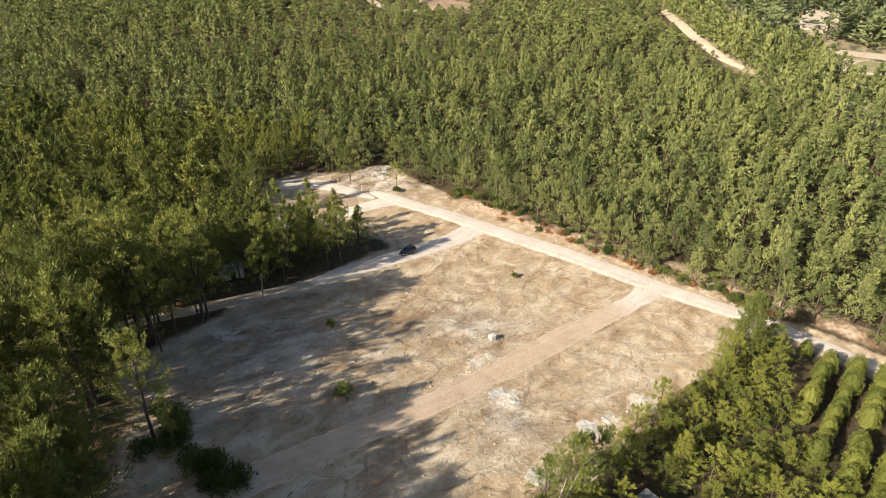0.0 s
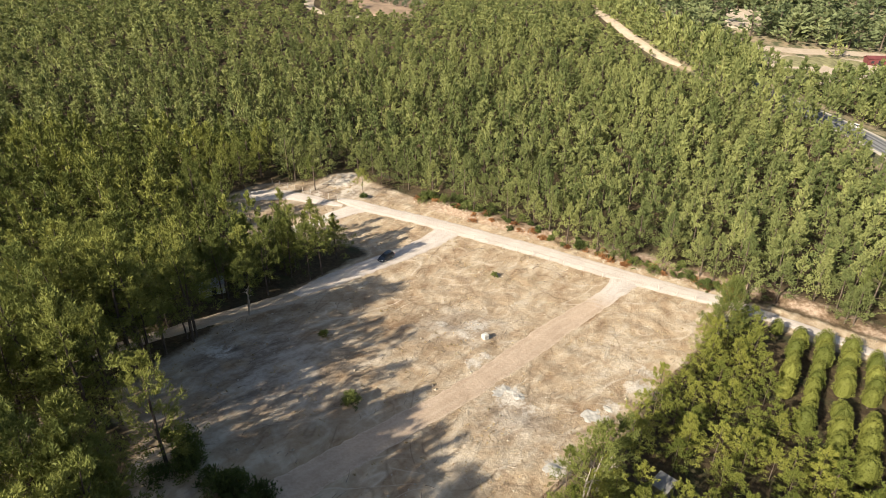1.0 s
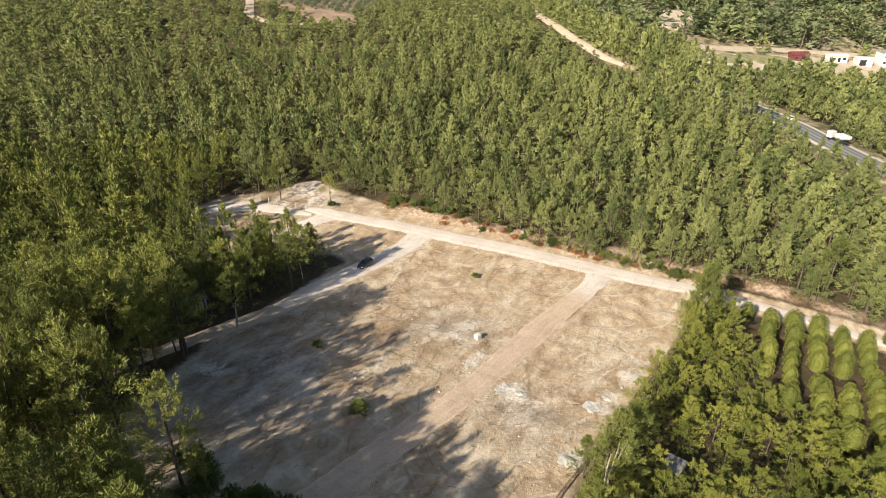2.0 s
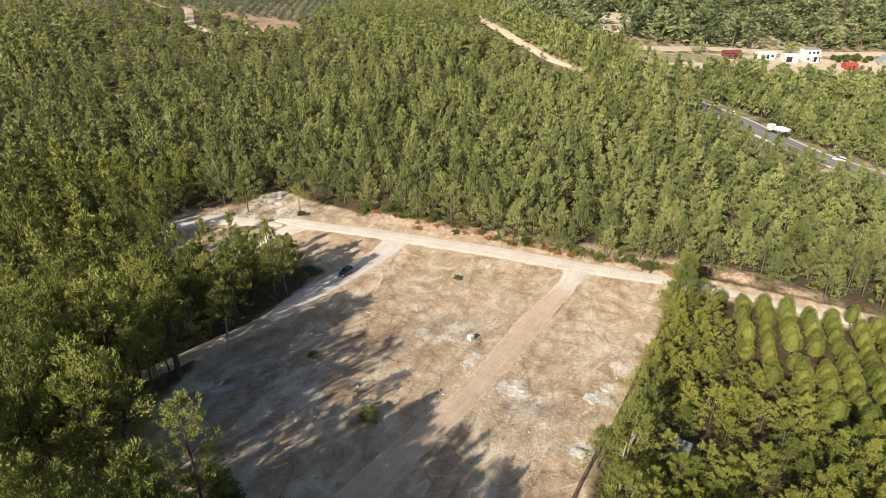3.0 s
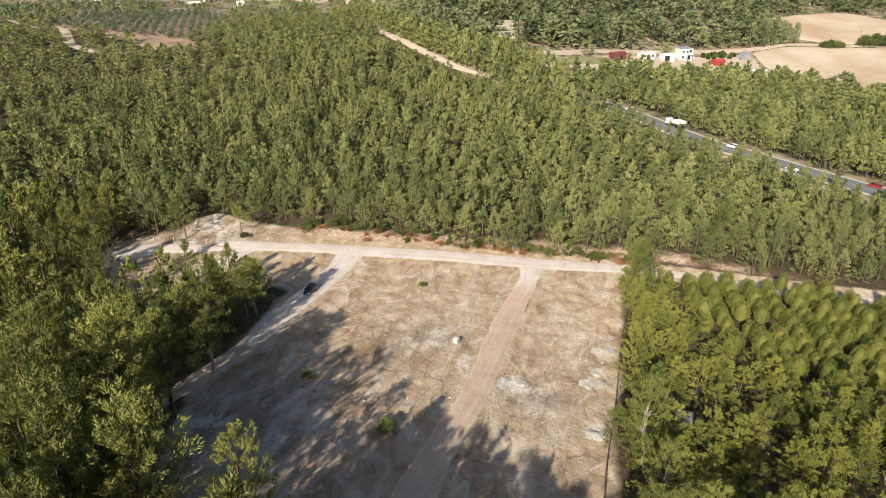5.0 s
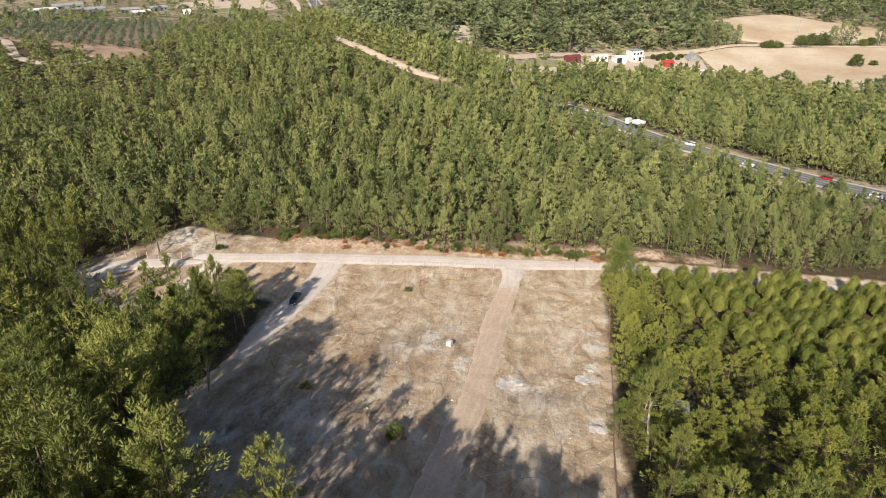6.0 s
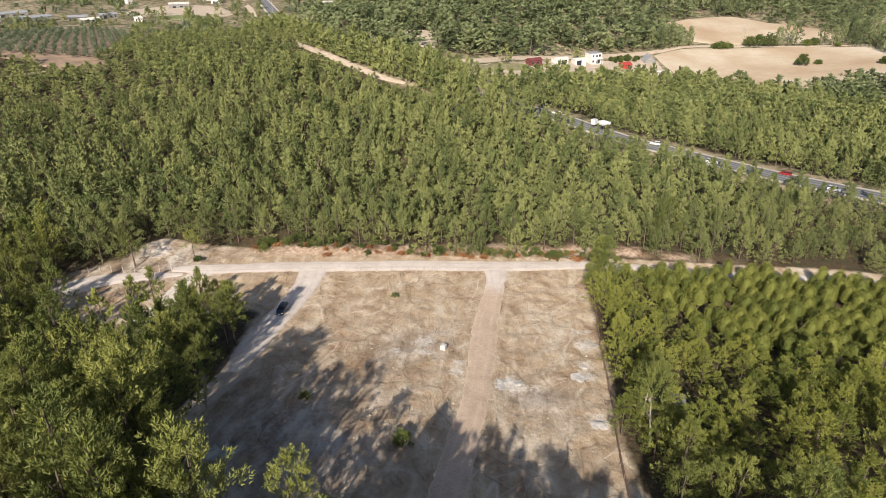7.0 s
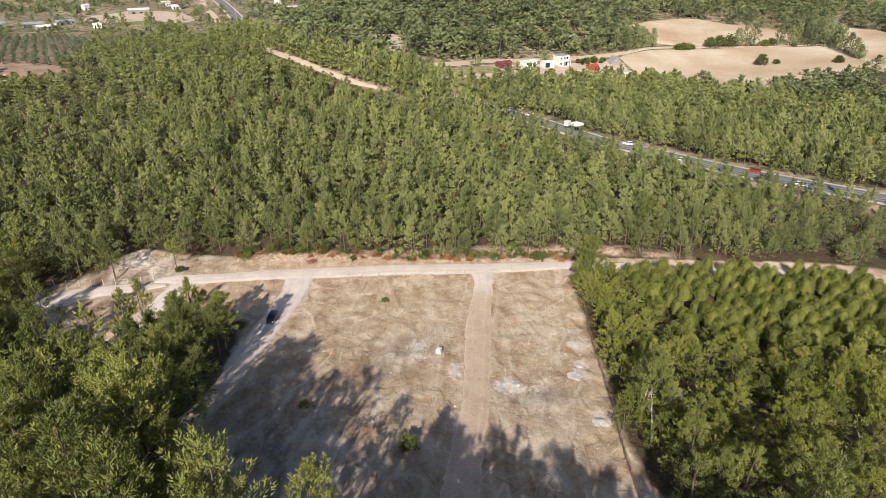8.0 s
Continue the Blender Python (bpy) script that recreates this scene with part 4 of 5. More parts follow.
for i in range(110):
    q = edge_bushes[int(rng.integers(0, len(edge_bushes)))]
    x, y = q[0] + rng.normal(0.6, 1.1), q[1] + rng.normal(0.6, 1.1)
    big = rng.random() < 0.35 or (x < 22 and rng.random() < 0.5)
    if rng.random() < 0.36:
        shrub("brush_heap", x - 0.8, y - 0.9, rng.uniform(1.2, 2.6), rng.uniform(0.4, 0.9), REDBRUSH, "withered red-brown brush heaped on the road bank", 20, "brush", "brush on the bank")
    else:
        shrub("bush", x, y, rng.uniform(1.8, 3.6) if big else rng.uniform(1.0, 1.9), rng.uniform(1.4, 3.0) if big else rng.uniform(0.7, 1.3), BUSH, "green shrub at the foot of the pines on the road bank", 44 if big else 20, group="shrubs on the bank")

# A few pines that stand by themselves.


def lone_pine(x, y, top, wide, base, label, lean=(0.0, 0.0), bark=BARK, girth=0.2, stems=1, branches=40, leaf=NEAR_PINE, blades=24):
    s = [stem_arrays(rng, top * (rng.uniform(0.85, 1.0) if stems == 1 else rng.uniform(0.5, 0.68)), girth * rng.uniform(0.7, 1.0), base, 7, wide * 0.5, 6, 0.4, (lean[0] * rng.uniform(0.5, 1.2), lean[1] * rng.uniform(0.5, 1.2))) for _ in range(stems)]
    cv, cf = crown_arrays(rng, top, wide / 2 + 0.5, base, branches, 3, blades + 6, 0.31, 0.10, 0.62, cone=0.6)
    cv = cv + np.array([lean[0], lean[1], 0]) * (np.clip(cv[:, 2:3] / top, 0, 1.2) ** 1.5)
    t = tree_thing("pine_tree", join(s), (cv, cf), bark, leaf, label, group="pines round the clearing", tint=rng.random())
    t.matrix_basis = pose(x, y, z_at(x, y), 0, 0, 0)
    return t


lone_pine(-24.9, 160.8, 9.5, 5.0, 3.2, "young pine with a bent bare trunk beside a fence", (-0.9, -0.5), branches=30)
lone_pine(-12.3, 157.8, 7.5, 4.0, 3.6, "slender pine with a tuft of foliage on a thin trunk", branches=20, girth=0.12)
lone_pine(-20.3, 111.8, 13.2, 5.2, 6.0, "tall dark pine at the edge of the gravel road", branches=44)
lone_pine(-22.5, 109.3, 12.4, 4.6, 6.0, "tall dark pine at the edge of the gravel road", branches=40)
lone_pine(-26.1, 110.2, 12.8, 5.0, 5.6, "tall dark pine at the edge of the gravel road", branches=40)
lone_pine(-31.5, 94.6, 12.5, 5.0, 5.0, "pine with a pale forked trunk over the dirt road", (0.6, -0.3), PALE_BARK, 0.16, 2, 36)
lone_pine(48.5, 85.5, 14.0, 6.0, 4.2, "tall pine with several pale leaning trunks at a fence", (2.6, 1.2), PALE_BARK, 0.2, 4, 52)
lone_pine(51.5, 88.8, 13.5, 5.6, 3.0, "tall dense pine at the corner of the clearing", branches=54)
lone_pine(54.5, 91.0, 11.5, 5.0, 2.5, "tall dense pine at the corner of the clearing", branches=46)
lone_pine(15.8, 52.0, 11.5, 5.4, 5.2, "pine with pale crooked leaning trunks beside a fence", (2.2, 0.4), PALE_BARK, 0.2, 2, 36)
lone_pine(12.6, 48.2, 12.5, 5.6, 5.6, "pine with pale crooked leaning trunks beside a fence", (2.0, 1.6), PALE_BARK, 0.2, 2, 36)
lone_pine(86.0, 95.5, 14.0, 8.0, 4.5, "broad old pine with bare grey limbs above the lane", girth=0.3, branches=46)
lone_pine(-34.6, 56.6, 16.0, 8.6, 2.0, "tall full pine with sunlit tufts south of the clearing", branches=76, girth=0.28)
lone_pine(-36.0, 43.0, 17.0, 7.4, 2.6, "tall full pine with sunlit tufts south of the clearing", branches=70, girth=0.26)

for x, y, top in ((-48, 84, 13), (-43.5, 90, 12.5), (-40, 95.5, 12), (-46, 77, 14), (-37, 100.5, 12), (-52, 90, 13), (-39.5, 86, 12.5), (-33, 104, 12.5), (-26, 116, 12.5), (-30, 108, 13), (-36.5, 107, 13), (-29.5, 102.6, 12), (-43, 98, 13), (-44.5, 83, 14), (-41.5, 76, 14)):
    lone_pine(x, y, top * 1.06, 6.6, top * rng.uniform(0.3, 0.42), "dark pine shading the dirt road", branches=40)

# Dry grass, dead twigs and stones lie all over the cleared ground.


def scatter_places(n, keep_off=0.3):
    x, y = rng.uniform(-46, 92, n), rng.uniform(36, 174, n)
    ok = inside(x, y, CLEARING)
    x, y = x[ok], y[ok]
    ok = road_gap(x, y) > keep_off
    return x[ok], y[ok]


def ground_z(x, y):
    return height(x, y) + 0.04


def build_grass():
    x, y = scatter_places(16000)
    lush = np.array([noise.fractal(Vector((a * 0.12, b * 0.12, 3)), 0.9, 2.0, 3) for a, b in zip(x, y)])
    ok = lush > rng.uniform(-0.15, 0.55, len(x))
    x, y = x[ok], y[ok]
    n = len(x) * 3
    cx, cy = np.repeat(x, 3) + rng.normal(0, 0.16, n), np.repeat(y, 3) + rng.normal(0, 0.16, n)
    cz = ground_z(cx, cy)
    a = rng.normal(0.82, 0.6, n)
    hi, wd = rng.uniform(0.05, 0.2, n), rng.uniform(0.05, 0.2, n)
    p = np.stack([cx - np.cos(a) * wd, cy - np.sin(a) * wd, cz - 0.05], 1)
    q = np.stack([cx + np.cos(a) * wd, cy + np.sin(a) * wd, cz - 0.05], 1)
    r = np.stack([cx + rng.normal(0, 0.15, n), cy + rng.normal(0, 0.15, n), cz + hi], 1)
    v = np.stack([p, q, r], 1).reshape(-1, 3)
    ob = link_mesh("dry_grass", v, np.arange(3 * n).reshape(-1, 3), [STRAW], tint=np.repeat(rng.random(n), 3))
    tagged(ob, "tufts of straw-coloured dry grass over the clearing", "grass", kind="stuff")


def build_twigs():
    x, y = scatter_places(2600)
    heap = np.array([noise.noise(Vector((a * 0.09, b * 0.09, 8))) for a, b in zip(x, y)])
    ok = heap > rng.uniform(-0.3, 0.5, len(x))
    pieces = []
    for px, py in zip(x[ok], y[ok]):
        a, ln = rng.normal(0.85, 0.7), rng.uniform(0.4, 2.2)
        e = np.array([math.cos(a), math.sin(a)]) * ln / 2
        z = float(ground_z(np.array([px]), np.array([py]))[0])
        pieces.append(tube([(px - e[0], py - e[1], z), (px + rng.normal(0, 0.08), py + rng.normal(0, 0.08), z + rng.uniform(0.05, 0.2)), (px + e[0], py + e[1], z + 0.03)], [0.05, 0.04, 0.012], 3))
    ob = link_mesh("dead_twigs", *join(pieces), [TWIG])
    tagged(ob, "dead grey-brown branches and twigs strewn over cleared soil", "twigs", kind="stuff")


def build_stones():
    x, y = scatter_places(2600, 0.0)
    keep = np.array([noise.noise(Vector((a * 0.1, b * 0.1, 5))) for a, b in zip(x, y)]) > rng.uniform(-0.2, 0.5, len(x))
    bx, by = edge_bushes[:, 0], edge_bushes[:, 1]
    k = rng.integers(0, len(bx), 300)
    x, y = np.r_[x[keep], bx[k] + rng.normal(-1.0, 0.9, 300)], np.r_[y[keep], by[k] + rng.normal(-1.0, 0.9, 300)]
    unit = np.array([(1, 0, 0), (-1, 0, 0), (0, 1, 0), (0, -1, 0), (0, 0, 1), (0, 0, -1)], float)
    tri = np.array([(0, 2, 4), (2, 1, 4), (1, 3, 4), (3, 0, 4), (2, 0, 5), (1, 2, 5), (3, 1, 5), (0, 3, 5)])
    pieces = []
    z = ground_z(x, y)
    for px, py, pz in zip(x, y, z):
        s = rng.lognormal(-2.0, 0.4)
        pieces.append((unit * s * rng.uniform(0.6, 1.4, (6, 3)) * (1, 1, 0.7) + (px, py, pz), tri))
    tagged(link_mesh("stones", *join(pieces), [STONE]), "pale limestone pebbles and rocks on bare soil", "stones", kind="stuff")


TWIG = bark_material("dead_wood", (0.12, 0.09, 0.065), (0.33, 0.27, 0.21))
STONE = plain_material("limestone", (0.50, 0.43, 0.34), 0.9, wear=0.4, scale=2.5)
build_grass()
build_twigs()
build_stones()

# White lime tipped and spread in thin, ragged patches.
LIME = plain_material("white_lime", (0.57, 0.53, 0.47), 0.95, wear=0.25, scale=1.2)


def lime_heap(x, y, wide, tall, stretch=1.0, turn=0.0):
    """A thin ragged patch that follows the uneven soil and dips under it where the lime runs out."""
    n, c, d = 30, math.cos(radians(turn)), math.sin(radians(turn))
    g = np.linspace(-0.75, 0.75, n)
    verts, tris, floor = [], [], z_at(x, y)
    for b in g:
        for a in g:
            r = math.hypot(a, b) * 2
            px, py = (a * c * stretch - b * d) * wide, (a * d * stretch + b * c) * wide
            lump = noise.fractal(Vector((px * 0.9 + x, py * 0.9 + y, 3)), 0.7, 2.0, 5)
            thick = min(0.07, tall * (1.1 - r * r) + 0.07 * lump)
            verts.append((px, py, z_at(x + px, y + py) - floor + clods(x + px, y + py) + max(-0.12, thick)))
            tris.append(thick)
    thick, tris = tris, []
    for j in range(n - 1):
        for i in range(n - 1):
            p = j * n + i
            if max(thick[p], thick[p + 1], thick[p + n], thick[p + n + 1]) > -0.03:
                tris += [(p, p + 1, p + n + 1), (p, p + n + 1, p + n)]
    ob = link_mesh("lime_patch", np.array(verts), np.array(tris), [LIME], smooth_faces=True)
    tagged(ob, "low ragged patch of white lime tipped on the soil", "heap", "white heaps")
    ob.matrix_basis = pose(x, y, floor)


lime_heap(20.1, 66.9, 2.6, 0.13, 1.25, 40)
lime_heap(11.4, 55.9, 2.2, 0.12, 1.25, 40)
lime_heap(23.2, 68.7, 1.3, 0.1)
lime_heap(8.6, 72.9, 2.3, 0.06, 1.7, 35)
lime_heap(10.6, 71.2, 1.5, 0.05, 1.4, 60)

# ---- fences ----
WOOD_POST = bark_material("weathered_post", (0.34, 0.28, 0.22), (0.58, 0.50, 0.42))
RUSTY_POST = bark_material("rusted_post", (0.16, 0.09, 0.06), (0.34, 0.22, 0.15))
WHITE_POST = plain_material("concrete_post", (0.50, 0.46, 0.41), 0.85, wear=0.25)
WIRE = plain_material("rusted_wire", (0.30, 0.20, 0.15), 0.6, 0.4, wear=0.4)


def fence(name, line, gap, tall, thick, material, label, wires, wire_size=0.012):
    root = tagged(new(name), label, "fence")
    pts = smooth(line, gap)
    v, f = tube([(0, 0, -0.3), (0, 0, tall * 0.6), (0, 0, tall), (0, 0, tall + 0.03)], [thick, thick * 0.96, thick * 0.9, 0.0], 6)
    first = link_mesh("post", v, f, [material])
    for i, (x, y) in enumerate(pts):
        ob = first if i == 0 else new("post", first.data)
        ob.parent = root
        ob.matrix_basis = pose(x, y, z_at(x, y), rng.normal(0, 2), rng.normal(0, 2), rng.uniform(0, 360))
    z = height(pts[:, 0], pts[:, 1])
    for h in wires:
        v, f = tube(np.column_stack([pts, z + h]), np.full(len(pts), wire_size), 4)
        child(link_mesh("wire", v, f, [WIRE]), root)
    return root


fence("wire_fence", [(59, 96.8), (48.2, 86.6), (33.9, 73.9), (24.4, 64.8), (16.3, 57.2), (8.6, 50.4), (1.9, 43.9), (-3, 39)], 2.6, 1.3, 0.05, RUSTY_POST, "rusty brown post and wire fence along the cleared plot", (0.12, 0.35, 0.6, 0.85, 1.05, 1.25), 0.025)
fence("wire_fence", [(48, 107.2), (54, 103), (60, 98.8)], 2.9, 1.3, 0.05, WHITE_POST, "low pale posts with wire along a gravel road", (1.1,))
fence("wire_fence", [(13.2, 131.4), (22, 125.2), (31, 118.6), (38, 113)], 3.0, 1.3, 0.05, WHITE_POST, "low pale posts with wire along a gravel road", (1.1,))
fence("wire_fence", [(-36.3, 164.3), (-32.1, 161.5), (-27.9, 158.9), (-23.6, 156.3), (-18.8, 153.9)], 2.7, 1.5, 0.07, WHITE_POST, "white concrete posts with wire above a chalky lane", (0.4, 0.9, 1.4))
fence("wire_fence", [(-50, 79), (-46, 74), (-42, 69)], 2.2, 1.3, 0.06, WOOD_POST, "grey wooden posts in the shade of the pines", (0.5, 1.1))

# ---- the car and other vehicles ----
GLASS = plain_material("dark_car_glass", (0.02, 0.025, 0.03), 0.08, wear=0.1)
TYRE = plain_material("tyre_rubber", (0.02, 0.02, 0.022), 0.9, wear=0.3)
RIM = plain_material("alloy_rim", (0.5, 0.5, 0.52), 0.35, 0.9, wear=0.2)
LAMP = plain_material("lamp_lens", (0.75, 0.75, 0.72), 0.15, wear=0.1)
TAIL = plain_material("red_lamp", (0.45, 0.02, 0.02), 0.25, wear=0.1)
PLASTIC = plain_material("black_trim", (0.03, 0.03, 0.032), 0.7, wear=0.2)
PLATE = plain_material("plate", (0.78, 0.78, 0.76), 0.5, wear=0.1)


def paint(name, colour):
    m = Nodes(name)
    m.bsdf.inputs["Coat Weight"].default_value = 0.6
    dust = m.noise(2.0, 5, 0.6)
    return m.done(m.mix(m.math("MULTIPLY", m.step(dust, 0.5, 0.75), 0.25), colour, (0.30, 0.26, 0.21)), 0.35, 0.2)


def loft(sections):
    """A closed skin over cross-sections (each a list of points of one length)."""
    n, k = len(sections), len(sections[0])
    bm = bmesh.new()
    rows = [[bm.verts.new(p) for p in s] for s in sections]
    for a, b in zip(rows[:-1], rows[1:]):
        for j in range(k):
            bm.faces.new((a[j], a[(j + 1) % k], b[(j + 1) % k], b[j]))
    bm.faces.new(rows[0][::-1])
    bm.faces.new(rows[-1])
    bmesh.ops.recalc_face_normals(bm, faces=bm.faces)
    return bm


def car_body(length, wide, low, stations):
    """The body along x: stations are (x share, shoulder height, width share, roofward pinch)."""
    sections = []
    for fx_, top, w, pinch in stations:
        x, h = (fx_ - 0.5) * length, wide / 2 * w
        sections.append([(x, -h * 0.94, low), (x, -h, low + 0.12), (x, -h, low + 0.32), (x, -h * pinch, top - 0.03), (x, -h * pinch * 0.85, top), (x, h * pinch * 0.85, top), (x, h * pinch, top - 0.03), (x, h, low + 0.32), (x, h, low + 0.12), (x, h * 0.94, low)])
    return loft(sections)


def car(name, x, y, turn, colour, label, length=3.9, wide=1.66, tall=1.42, group=""):
    """A hatchback with its front towards +x before turning."""
    root = tagged(new(name), label, "car", group)
    skin = paint("paint_" + name, colour)
    body = part("body", car_body(length, wide, 0.24, [(0.0, 0.78, 0.86, 0.9), (0.03, 0.92, 0.95, 0.92), (0.2, 0.98, 1, 0.93), (0.5, 0.98, 1, 0.94), (0.7, 0.95, 1, 0.93), (0.86, 0.86, 0.98, 0.9), (0.96, 0.74, 0.92, 0.88), (1.0, 0.58, 0.8, 0.9)]), skin, root)
    h = wide / 2
    cab = [(-length * 0.47, 0.93, 0.80), (-length * 0.40, tall - 0.12, 0.70), (-length * 0.18, tall, 0.68), (length * 0.06, tall - 0.03, 0.68), (length * 0.26, 0.92, 0.86)]
    part("glasshouse", loft([[(px, -h * w * 1.12, 0.88), (px, -h * w, z), (px, h * w, z), (px, h * w * 1.12, 0.88)] for px, z, w in cab]), GLASS, root, "dark tinted windows")
    part("roof", loft([[(px, -h * w, z), (px, -h * w * 0.9, z + 0.03), (px, h * w * 0.9, z + 0.03), (px, h * w, z)] for px, z, w in ((-length * 0.42, tall - 0.16, 0.71), (-length * 0.34, tall - 0.06, 0.70), (-length * 0.18, tall, 0.69), (length * 0.04, tall - 0.02, 0.69), (length * 0.09, tall - 0.09, 0.70))]), skin, root)
    for sy in (-1, 1):
        part("door_pillar", loft([[(px - 0.05, sy * h * 0.80, 0.9), (px + 0.05, sy * h * 0.80, 0.9), (px + 0.05, sy * h * 0.71, tall - 0.06), (px - 0.05, sy * h * 0.71, tall - 0.06)] if i == 0 else [(px - 0.05, sy * h * 0.86, 0.9), (px + 0.05, sy * h * 0.86, 0.9), (px + 0.05, sy * h * 0.74, tall - 0.06), (px - 0.05, sy * h * 0.74, tall - 0.06)] for i, px in ((0, -0.3), (1, -0.3))]), skin, root)
        part("mirror", box(bmesh.new(), (0.16, 0.2, 0.13), (length * 0.17, sy * (h + 0.07), 0.98), bevel=0.03), skin, root)
        part("headlight", box(bmesh.new(), (0.22, 0.34, 0.12), (length * 0.465, sy * h * 0.66, 0.64), (0, 20, -sy * 14), 0.03), LAMP, root, "clear headlight")
        part("tail_light", box(bmesh.new(), (0.12, 0.26, 0.2), (-length * 0.475, sy * h * 0.76, 0.78), bevel=0.03), TAIL, root, "red tail light")
        for px in (-length * 0.30, length * 0.31):
            wheel = new("wheel")
            wheel.parent = root
            wheel.matrix_basis = pose(px, sy * (h - 0.1), 0.32, 90, 0, 0)
            bm = bmesh.new()
            bmesh.ops.create_cone(bm, cap_ends=True, segments=20, radius1=0.32, radius2=0.32, depth=0.22)
            bmesh.ops.bevel(bm, geom=[e for e in bm.edges if abs(e.verts[0].co.z - e.verts[1].co.z) < 1e-4], offset=0.04, segments=2, affect="EDGES")
            part("tyre", bm, TYRE, wheel, "black rubber tyre")
            bm = bmesh.new()
            bmesh.ops.create_cone(bm, cap_ends=True, segments=16, radius1=0.2, radius2=0.2, depth=0.24)
            part("rim", bm, RIM, wheel, "grey alloy rim")
    part("front_bumper", box(bmesh.new(), (0.2, wide * 0.8, 0.22), (length * 0.475, 0, 0.38), bevel=0.06), PLASTIC, root)
    part("rear_bumper", box(bmesh.new(), (0.16, wide * 0.86, 0.24), (-length * 0.485, 0, 0.42), bevel=0.05), PLASTIC, root)
    part("plate", box(bmesh.new(), (0.02, 0.5, 0.11), (length * 0.503, 0, 0.45)), PLATE, root)
    root.matrix_basis = pose(x, y, z_at(x, y) + 0.13, 0, 0, turn)
    return root


def truck(x, y, turn):
    root = tagged(new("truck"), "white concrete mixer truck on the highway", "truck")
    white = paint("truck_white", (0.6, 0.6, 0.58))
    part("chassis", box(bmesh.new(), (8.2, 1.0, 0.3), (0, 0, 0.95), bevel=0.04), PLASTIC, root)
    part("cab", box(bmesh.new(), (1.9, 2.4, 2.2), (3.3, 0, 2.0), bevel=0.18), white, root)
    part("windscreen", box(bmesh.new(), (0.06, 2.0, 0.9), (4.255, 0, 2.4), bevel=0.02), GLASS, root)
    bm = bmesh.new()
    bmesh.ops.create_cone(bm, cap_ends=True, segments=20, radius1=1.2, radius2=0.7, depth=2.4, matrix=pose(-2.2, 0, 2.5, 0, -80, 0))
    bmesh.ops.create_cone(bm, cap_ends=True, segments=20, radius1=1.2, radius2=0.9, depth=2.2, matrix=pose(0.1, 0, 2.15, 0, 100, 0))
    part("drum", bm, white, root, "white mixing drum")
    part("hopper", box(bmesh.new(), (0.8, 1.4, 1.0), (-3.7, 0, 2.8), bevel=0.1), white, root)
    for px in (3.0, -1.2, -2.5):
        for sy in (-1, 1):
            bm = bmesh.new()
            bmesh.ops.create_cone(bm, cap_ends=True, segments=18, radius1=0.5, radius2=0.5, depth=0.36)
            part("wheel", bm, TYRE, root, "black truck wheel").matrix_basis = pose(px, sy * 1.02, 0.5, 90, 0, 0)
    root.matrix_basis = pose(x, y, z_at(x, y) + 0.22, 0, 0, turn)


car("parked_car", -7.5, 120.2, 225.5, (0.018, 0.028, 0.045), "dark blue hatchback parked on a gravel side road")


def on_highway(share, side):
    """A place on the highway, so far along it, in one of its lanes, and the heading."""
    i = int(share * (len(HIGHWAY) - 1))
    a, b = HIGHWAY[i, :2], HIGHWAY[min(i + 2, len(HIGHWAY) - 1), :2]
    run = (b - a) / np.linalg.norm(b - a)
    x, y = a + np.array([-run[1], run[0]]) * side
    return float(x), float(y), math.degrees(math.atan2(run[1], run[0])) + (0 if side < 0 else 180)


def highway_at(y, side):
    share = float(np.argmin(np.abs(HIGHWAY[:, 1] - y))) / (len(HIGHWAY) - 1)
    return on_highway(share, side)


truck(*highway_at(172, 3.2))
for y, side, colour, label in ((192, 3.0, (0.72, 0.72, 0.70), "white car driving on the highway"), (149, 3.0, (0.75, 0.75, 0.73), "white estate car on the highway"), (128, -3.0, (0.70, 0.70, 0.70), "white car in the near highway lane"), (104, 3.0, (0.28, 0.02, 0.02), "dark red car on the highway"), (88, -3.0, (0.72, 0.72, 0.72), "white car driving on the highway"), (232, 3.0, (0.70, 0.70, 0.68), "white car driving on the highway"), (452, 3.0, (0.6, 0.6, 0.6), "pale car far along the highway"), (470, 3.0, (0.05, 0.05, 0.06), "dark car far along the highway"), (500, 3.0, (0.7, 0.7, 0.7), "white van far along the highway"), (520, -3.0, (0.08, 0.08, 0.09), "dark car far along the highway"), (560, 3.0, (0.7, 0.7, 0.7), "white car far along the highway")):
    hx, hy, turn = highway_at(y, side)
    car("highway_car", hx, hy, turn, colour, label, group="cars on the highway")

# ---- water tank, sheds and houses ----
TANK = plain_material("white_plastic", (0.50, 0.48, 0.44), 0.55, wear=0.15)
WHITE_WALL = plain_material("white_plaster", (0.62, 0.60, 0.56), 0.85, wear=0.15, scale=0.8)
GREY_ROOF = plain_material("grey_sheet_roof", (0.36, 0.37, 0.38), 0.6, 0.3, wear=0.3, scale=0.8)
RUST_ROOF = plain_material("maroon_roof", (0.16, 0.05, 0.05), 0.7, wear=0.3, scale=0.8)
RED_ROOF = plain_material("red_sheet", (0.34, 0.055, 0.04), 0.6, wear=0.25, scale=0.8)
PALE_ROOF = plain_material("pale_roof", (0.62, 0.58, 0.52), 0.7, wear=0.35, scale=0.6)
DARK_OPENING = plain_material("dark_opening", (0.03, 0.03, 0.035), 0.4, wear=0.1)
# Kept dark: tree shade on the hut among the pines is in this colour.
BLOCK = plain_material("dimmed_concrete_block", (0.25, 0.24, 0.225), 0.9, wear=0.35, scale=1.2)


